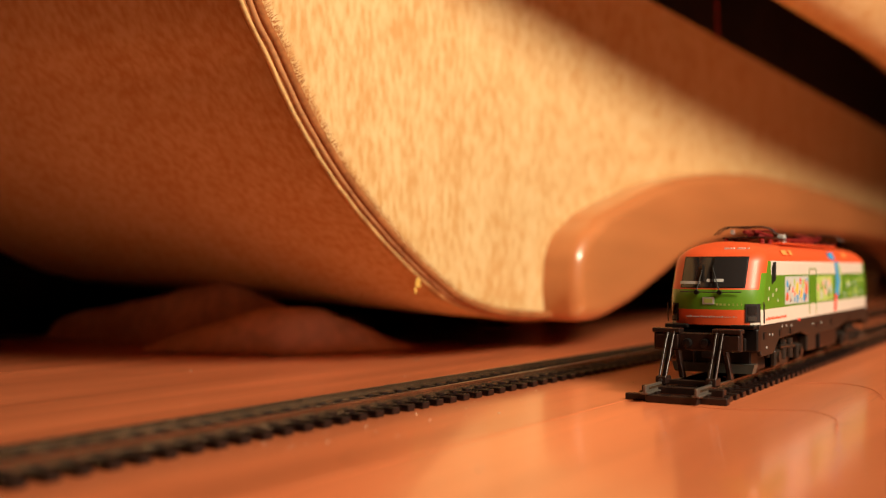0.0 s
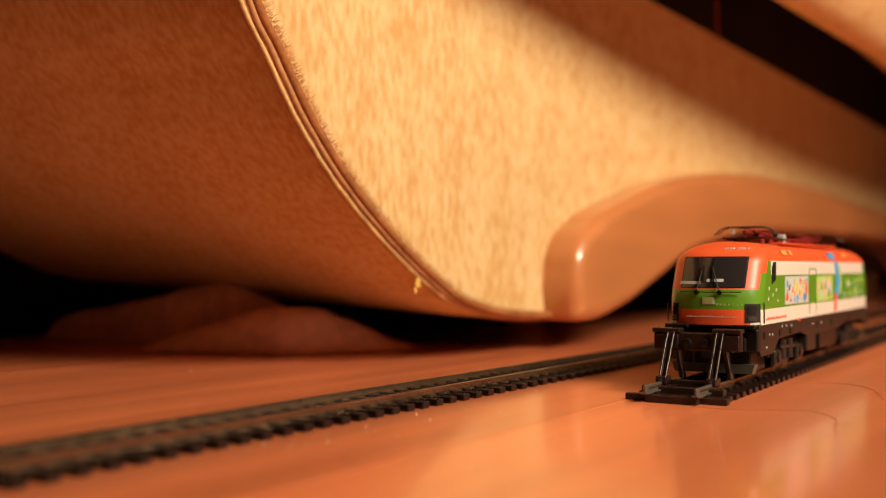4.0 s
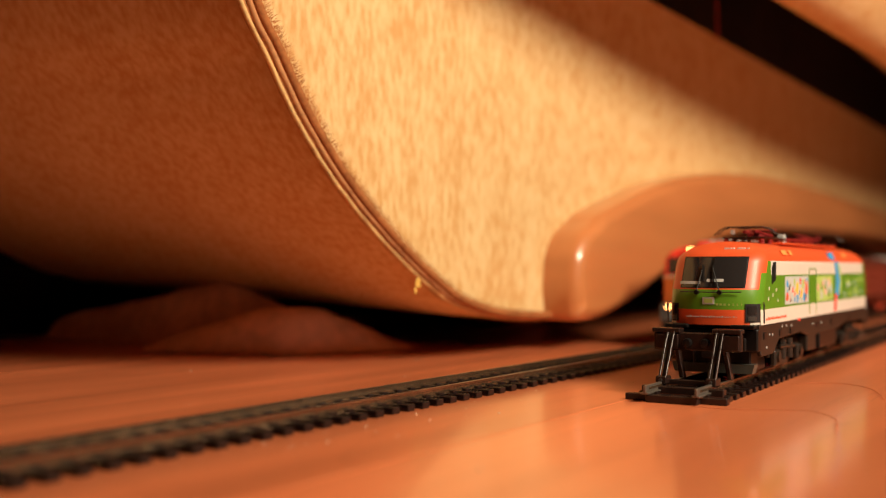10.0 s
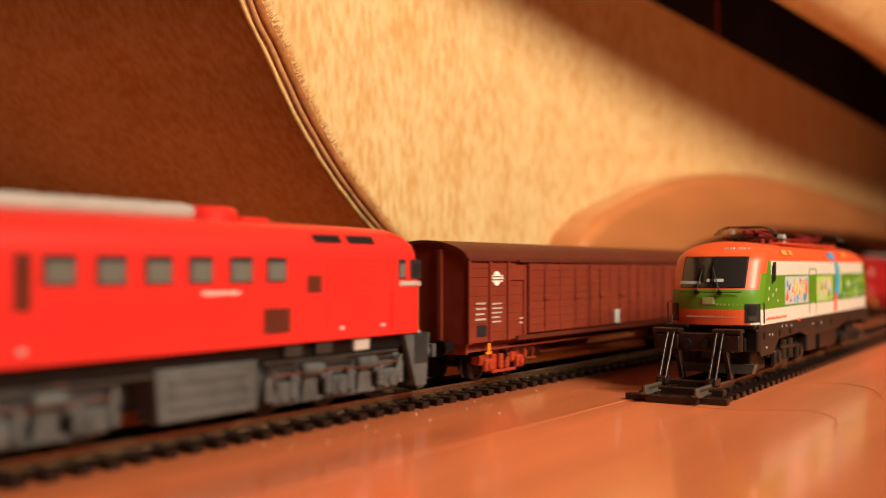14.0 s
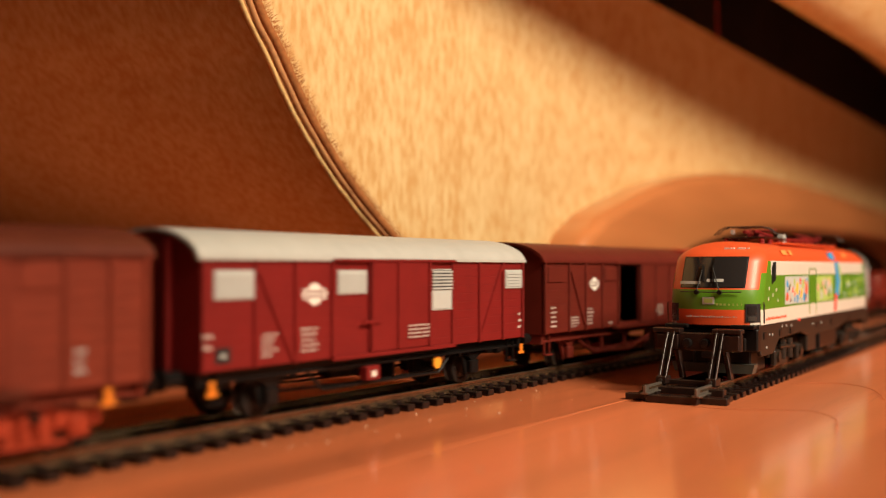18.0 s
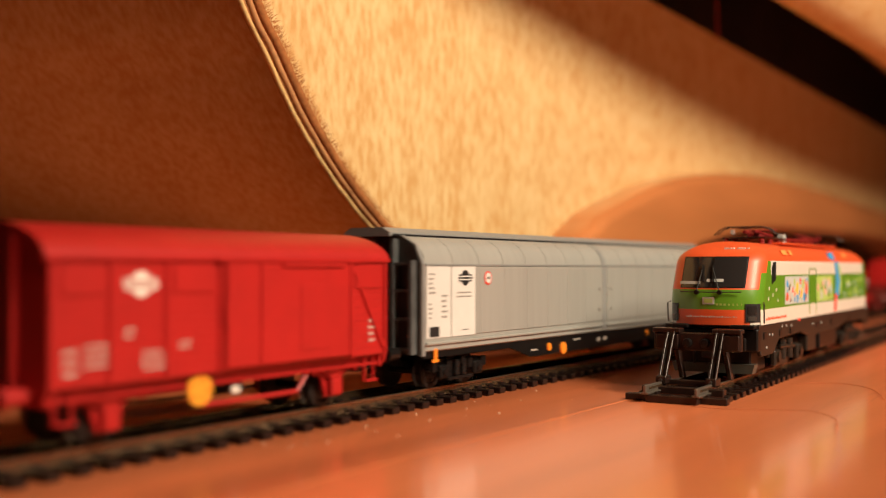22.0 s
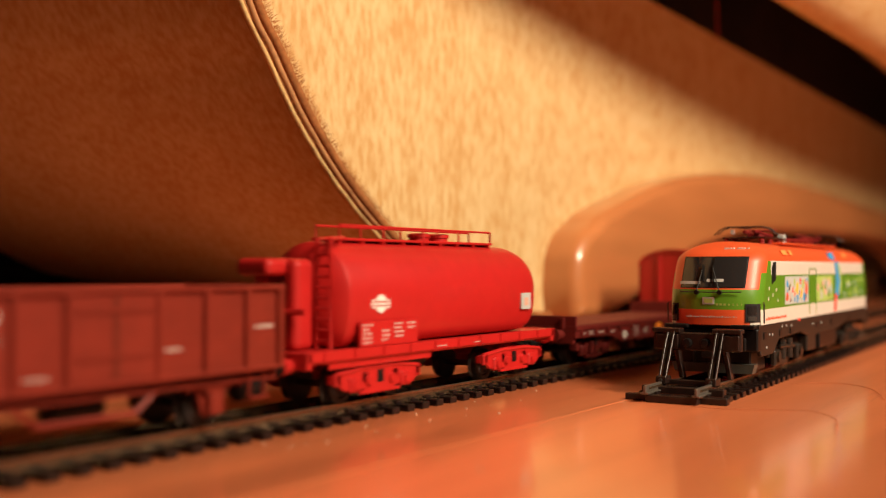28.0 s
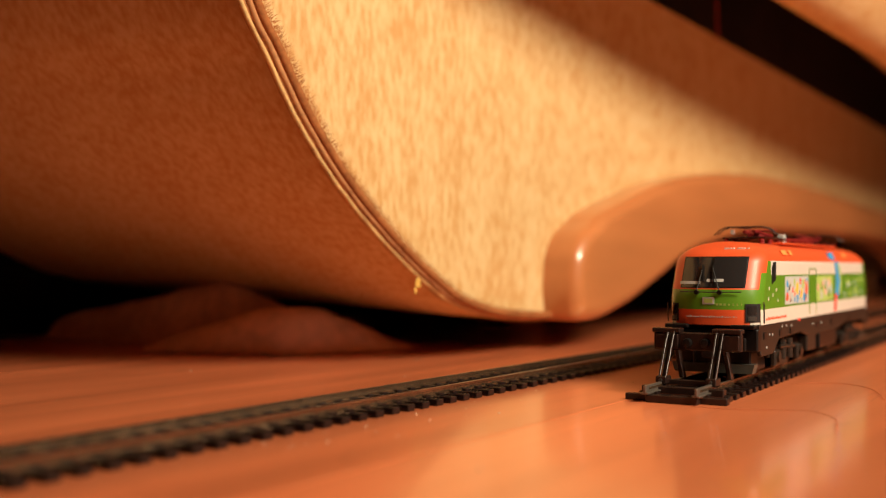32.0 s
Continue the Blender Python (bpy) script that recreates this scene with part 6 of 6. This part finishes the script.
        for k in range(20):
            x, z, r = rnd_.uniform(93.5, 120), rnd_.uniform(26.6, 32.4), rnd_.uniform(0.9, 2.2)
            m = rnd_.choice((PINK, PASTEL, PALE, FAINT, PASTEL, TGREEN))
            part("drawing", disc(x, y + s * 0.10, z, r, s * (0.05 + 0.002 * k), "y", n=12), m, soft_art)
        for k in range(22):
            x, z, r = rnd_.uniform(147, 196), rnd_.uniform(25.4, 33.6), rnd_.uniform(0.8, 1.8)
            part("green_print", disc(x, y, z, r, s * (0.06 + 0.002 * k), "y", n=12), rnd_.choice((LIGHTGREEN, LIGHTGREEN, PASTEL)), th)
        part("ribbon", prism([(127, 40.4), (136, 40.4), (141, 34), (139, 28), (134, 24), (127, 24), (131, 30), (130, 36)], y, y + s * 0.14, "y"), BLUE, th, "blue and green swirl")
        part("ribbon", prism([(133, 40), (139, 38), (143, 31), (140, 26), (137, 27), (139, 32), (136, 37)], y, y + s * 0.2, "y"), LIGHTGREEN, th)
        part("ribbon", prism([(126, 19), (131, 19), (133, 26), (128, 27)], y, y + s * 0.17, "y"), PRINTRED, th)
        part("ribbon", prism([(s * 15.95, 41.4), (s * 14.6, 44.4), (s * 14.3, 44.2), (s * 15.5, 41.2)], 120, 130), BLUE, th)
        part("roof_stripe", prism([(s * 15.55, 42.6), (s * 14.6, 44.3), (s * 14.2, 44.1), (s * 15.2, 42.4)], 38, 45), FLASH, th, "pale orange roof flash")
        part("roof_stripe", prism([(s * 15.55, 42.6), (s * 14.6, 44.3), (s * 14.2, 44.1), (s * 15.2, 42.4)], 49, 53), FLASH, th)
        part("roof_stripe", prism([(s * 15.55, 42.6), (s * 14.6, 44.3), (s * 14.2, 44.1), (s * 15.2, 42.4)], 150, 158), FLASH, th)
        for x in (78, 90):
            part("door_edge", mbox(x, x + 0.35, y, y + s * 0.2, 19.4, 37.5), TGREEN, th)
        part("door_edge", mbox(78, 90.3, y, y + s * 0.2, 37.2, 37.6), TGREEN, th)
        for k, (x, z) in enumerate(((15, 30), (14, 26.4), (20, 27.6), (25, 29.4), (27, 25.6))):
            part("white_mark", prism([(x, z), (x + 1.1, z + 0.3), (x + 0.9, z + 1.3), (x + 0.2, z + 1.0)], y, y + s * 0.1, "y"), TWHITE, th)
        bm = bmesh.new()
        for k in range(20):
            mbox(11 + k * 1.5, 11.9 + k * 1.5 - 0.3 * (k % 3 == 1), y, y + s * 0.1, 19.8, 20.6 + 0.3 * (k % 4 == 2), bm=bm)
        part("lettering", bm, TORANGE, th)
        part("red_mark", mbox(58, 62, y, y + s * 0.15, 17.6, 18.6), PRINTRED, th)
        # skirt and bogies
        part("skirt", prism([(3, 18.4), (L - 3, 18.4), (L - 3, 12), (L - 8, 9.4), (L - 14, 12.6), (150, 13.2), (136, 11), (78, 11), (64, 13.2), (30, 12.6), (22, 7.8), (6, 7.8), (3, 12)], s * 14.6, s * 15.9, "y", bevel=0.2), TGREY, th, "grey-brown frame skirt")
        for x in (8.5, 30, 46, 92, 120, 160):
            part("skirt_box", mbox(x, x + 3, s * 15.9, s * 16.2, 13.4, 15.8, 0.1), BLACK, th)
        for x, z in ((16, 14.4), (20, 14.2), (12, 10.2), (34, 16.4), (40, 16.4), (48, 16.2), (84, 15), (100, 15)):
            part("white_mark", mbox(x, x + 0.9, s * 15.9, s * 16.05, z, z + 0.7), PALE, th)
        for x0 in (26, 148):
            f = part("bogie_frame", prism([(x0 - 4, 8.8), (x0 + 44, 8.8), (x0 + 44, 6.2), (x0 + 30, 5.2), (x0 + 25, 2.4), (x0 + 15, 2.4), (x0 + 10, 5.2), (x0 - 4, 6.2)], s * 11.6, s * 13.8, "y", bevel=0.2), TGREY, th)
            for a in (3, 37):
                part("axle_box", mbox(x0 + a - 4, x0 + a + 4, s * 13.8, s * 15.8, 3.0, 8.6, 0.5), TGREY, f)
                part("axle_cap", disc(x0 + a, s * 15.8, 6.0, 2.0, s * 0.7, "y", n=14), TGREY, f)
            for a in (15, 25):
                part("coil_spring", lathe([(4.4 + k * 0.8, 1.6 if k % 2 else 1.48) for k in range(10)], "z", 10, (x0 + a, s * 14.2, 0)), TGREY, f)
            part("damper", mrod([(x0 + 8, s * 15, 9.5), (x0 + 32, s * 15, 8.5)], 0.7), TGREY, f)
        part("sand_box", mbox(76, 92, s * 12, s * 15.6, 5.0, 11.5, 0.5), TGREY, th)
        part("battery_box", mbox(100, 134, s * 10, s * 15.4, 4.6, 11.2, 0.5), BLACK, th)
    part("under_nose", mbox(5, 24, -12.5, 12.5, 2.2, 11, 0.6), BLACK, th)
    part("under_frame", mbox(24, L - 24, -6, 6, 4.0, 17.6, 0.3), BLACK, th)
    for x0 in (26, 148):
        for a in (3, 37):
            wheelset(th, x0 + a, 6.4)
    for x, w in ((0, 1), (L, -1)):
        part("buffer_beam", mbox(x + w * 1.0, x + w * 5, -16.0, 16.0, 9.6, 17.2, 0.5), BLACK, th)
        buffers(th, x + w * 1.0, -w, BLACK, 12.2, True, 4.6)
        part("rail_guard", prism([(-14.2, 5.2), (14.2, 5.2), (13.4, 2.0), (-13.4, 2.0)], x + w * 3, x + w * 8), GUARD, th, "grey-green rail guard")
        part("coupler", mbox(x - w * 3, x + w * 2, -2.0, 2.0, 7.4, 11.6, 0.4), BLACK, th)
        for yy in (-5, 5):
            part("brake_hose", mrod([(x + w * 1, yy, 12), (x - w * 1.4, yy, 10), (x - w * 0.6, yy, 5.5)], 0.5), BLACK, th)
            part("hose_cap", disc(x - w * 1.0, yy, 11.4, 0.8, w * 1.2, "x", n=10), SILVER, th)
    # roof: two folded current collectors, red insulators, bus bars
    for x0, w in ((42, 1), (176, -1)):
        base = part("collector_base", mbox(x0, x0 + w * 34, -8.0, 8.0, 48.8, 49.4, 0.2), BLACK, th, "folded roof current collector")
        for dx in (1, 12, 24, 33):
            for yy in (-6.6, 6.6):
                part("insulator", lathe([(46.6 + k * 0.45, 1.1 if k % 2 else 0.75) for k in range(6)], "z", 10, (x0 + w * dx, yy, 0)), DARKRED, base)
        for yy in (-3.0, 3.0):
            part("lower_arm", mrod([(x0 + w * 30, yy, 50.4), (x0 + w * 8, yy * 0.6, 51.6)], 0.7), DARKRED, base)
            part("upper_arm", mrod([(x0 + w * 8, yy * 0.5, 51.8), (x0 + w * 30, yy * 1.6, 52.8)], 0.4), DARKRED, base)
        for dx in (24, 28):
            part("contact_bow", mrod([(x0 + w * (dx - 22), -11.5, 50.2), (x0 + w * (dx - 22), -9, 52.4), (x0 + w * (dx - 22), -6.5, 53.2), (x0 + w * (dx - 22), 6.5, 53.2), (x0 + w * (dx - 22), 9, 52.4), (x0 + w * (dx - 22), 11.5, 50.2)], 0.24), STEEL, base)
        part("bow_frame", mrod([(x0 + w * 2, -6, 53.1), (x0 + w * 26, -4, 53.4)], 0.22), BLACK, base)
        part("bow_frame", mrod([(x0 + w * 2, 6, 53.1), (x0 + w * 26, 4, 53.4)], 0.22), BLACK, base)
        part("drive_box", mbox(x0 + w * 14, x0 + w * 24, -2.6, 2.6, 49.4, 51.4, 0.4), DARKRED, base)
        part("white_tag", mbox(x0 + w * 1.0, x0 + w * 1.5, 3.6, 5.0, 50.4, 52.2), PALE, base)
    part("insulator_cap", mbox(74, 77, -7.5, -4.5, 47.2, 51.0, 0.4), PALE, th, "pale insulator block")
    for x in (82, 92, 104, 116, 128, 140):
        part("insulator", lathe([(46.8 + k * 0.4, 1.5 if k % 2 else 1.0) for k in range(7)], "z", 12, (x, -4, 0)), DARKRED, th)
    part("bus_bar", mrod([(77, -4, 49.6), (142, -4, 49.6)], 0.5), DARKRED, th)
    part("roof_breaker", mbox(96, 108, -3, 5, 47.1, 49.6, 0.5), DARKRED, th)
    part("roof_plate", mbox(58, 158, -11, 11, 46.7, 47.5, 0.3), TORANGE, th)
    return th


parked_engine()
TRAIN = [(diesel(), 0.0), (boxcar(), 0.2045), (white_roof_van(), 0.4640), (open_door_van(), 0.6290), (red_van(41.5, "bright red two-axle van with yellow brake dial"), 0.7935),
         (sliding_wall_wagon(), 0.918), (open_wagon("brown two-axle open wagon following the grey wagon"), 1.1930), (open_wagon("brown two-axle open wagon ahead of the tank wagon"), 1.3140),
         (tank_wagon(), 1.4300), (flat_wagon(), 1.5835), (red_van(75.5, "red two-axle van closing the train", TANKRED), 1.7260)]


# ---- small things on the floor ----
def thread(points, label):
    tagged(part("thread", rod([(x, y, 0.0004) for x, y in smooth_line(points, 6)], 0.00009, n=5), THREAD), label, "thread")


thread([(0.306, 0.112), (0.307, 0.100), (0.313, 0.087), (0.315, 0.078), (0.302, 0.069), (0.281, 0.064)], "dark fine thread lying on the floor")
thread([(0.386, 0.103), (0.397, 0.090), (0.385, 0.076), (0.355, 0.066)], "dark curled thread lying on the floor")
specks = bmesh.new()
for k in range(64):
    x, y = random.uniform(0.15, 0.75), random.uniform(0.02, 0.36)
    if k < 26:
        x, y = random.uniform(0.18, 0.40), random.gauss(0.166, 0.010)
    r = random.uniform(0.0001, 0.0003)
    box(x - r, x + r, y - r, y + r, 0.0, r, bm=specks)
tagged(part("floor_dust", specks, DUST), "pale dust specks scattered on the floor", "dust", kind="stuff")

# ---- floor planks ----
WIDE, LONG = 0.242, 1.285
PLANKS = {}


def plank_mesh(x0, x1, y0, y1):
    key = (round(x1 - x0, 3), round(y1 - y0, 3))
    if key not in PLANKS:
        a, b = key
        PLANKS[key] = mesh_of(box(0.0001, a - 0.0001, 0.0001, b - 0.0001, -0.006, 0.0, 0.00025, segs=1), "plank", FLOOR)
    return PLANKS[key]


row = 0
y = 0.1355 - 11 * WIDE
while y < Y1:
    x = X0 - (0.35, 0.62)[row % 2]
    while x < X1:
        a, b = max(x, X0), min(x + LONG, X1)
        c, d = max(y, Y0), min(y + WIDE, Y1)
        if b - a > 0.01 and d - c > 0.01:
            p = new("plank", plank_mesh(a, b, c, d))
            p.location = (a, c, 0)
            p.parent = floor
        x += LONG
    y += WIDE
    row += 1

# ---- motion of the train: speed in m/s over the clip ----
SPEED = [(0, 0.123), (10.2, 0.122), (11, 0.119), (12, 0.115), (12.75, 0.110), (13.25, 0.101), (13.75, 0.097), (14.25, 0.095), (15, 0.0938), (16.5, 0.093), (18, 0.0922), (22, 0.0925),
         (24, 0.0905), (25, 0.089), (25.5, 0.0893), (26.5, 0.094), (27.5, 0.1015), (28.5, 0.110), (29.4, 0.119), (30, 0.124), (31, 0.133), (31.5, 0.142), (32, 0.152)]
FRONT_AT_13 = 0.1757
FINE = np.linspace(0.0, 32.0, 3201)
RATE = np.interp(FINE, [a for a, b in SPEED], [b for a, b in SPEED])
GONE = np.concatenate([[0.0], np.cumsum((RATE[1:] + RATE[:-1]) / 2 * np.diff(FINE))])
GONE -= np.interp(13.0, FINE, GONE)


def front(t):
    """Where the diesel's nose stands on the track at t seconds."""
    return FRONT_AT_13 - float(np.interp(t, FINE, GONE))


def motions():
    times = [i * 0.5 for i in range(65)]
    offset = {}
    for th, off in TRAIN:
        walk(th, [(t, pose(front(t) + off, MAIN_Y, RAIL)) for t in times])
        offset[th] = off
    # wheels roll, less than a fifth of a turn from row to row, while their wagon is near
    for w, r, x, th in SPIN:
        if th not in offset:
            continue
        rows, turned, last = [], 0.0, front(0.0)
        z = w.location.z
        for i in range(961):
            t = i / 30
            here = front(t) + offset[th] + x
            if 0.04 < here < 0.75:
                turned -= (last - (here - x - offset[th])) / r
                rows.append((t, pose(x, 0, z, 0, math.degrees(turned), 0)))
            last = here - x - offset[th]
        if not rows or rows[0][0] > 0:
            rows.insert(0, (0.0, pose(x, 0, z)))
        if rows[-1][0] < 32.0:
            rows.append((32.0, pose(x, 0, z, 0, math.degrees(turned), 0)))
        walk(w, rows)


motions()
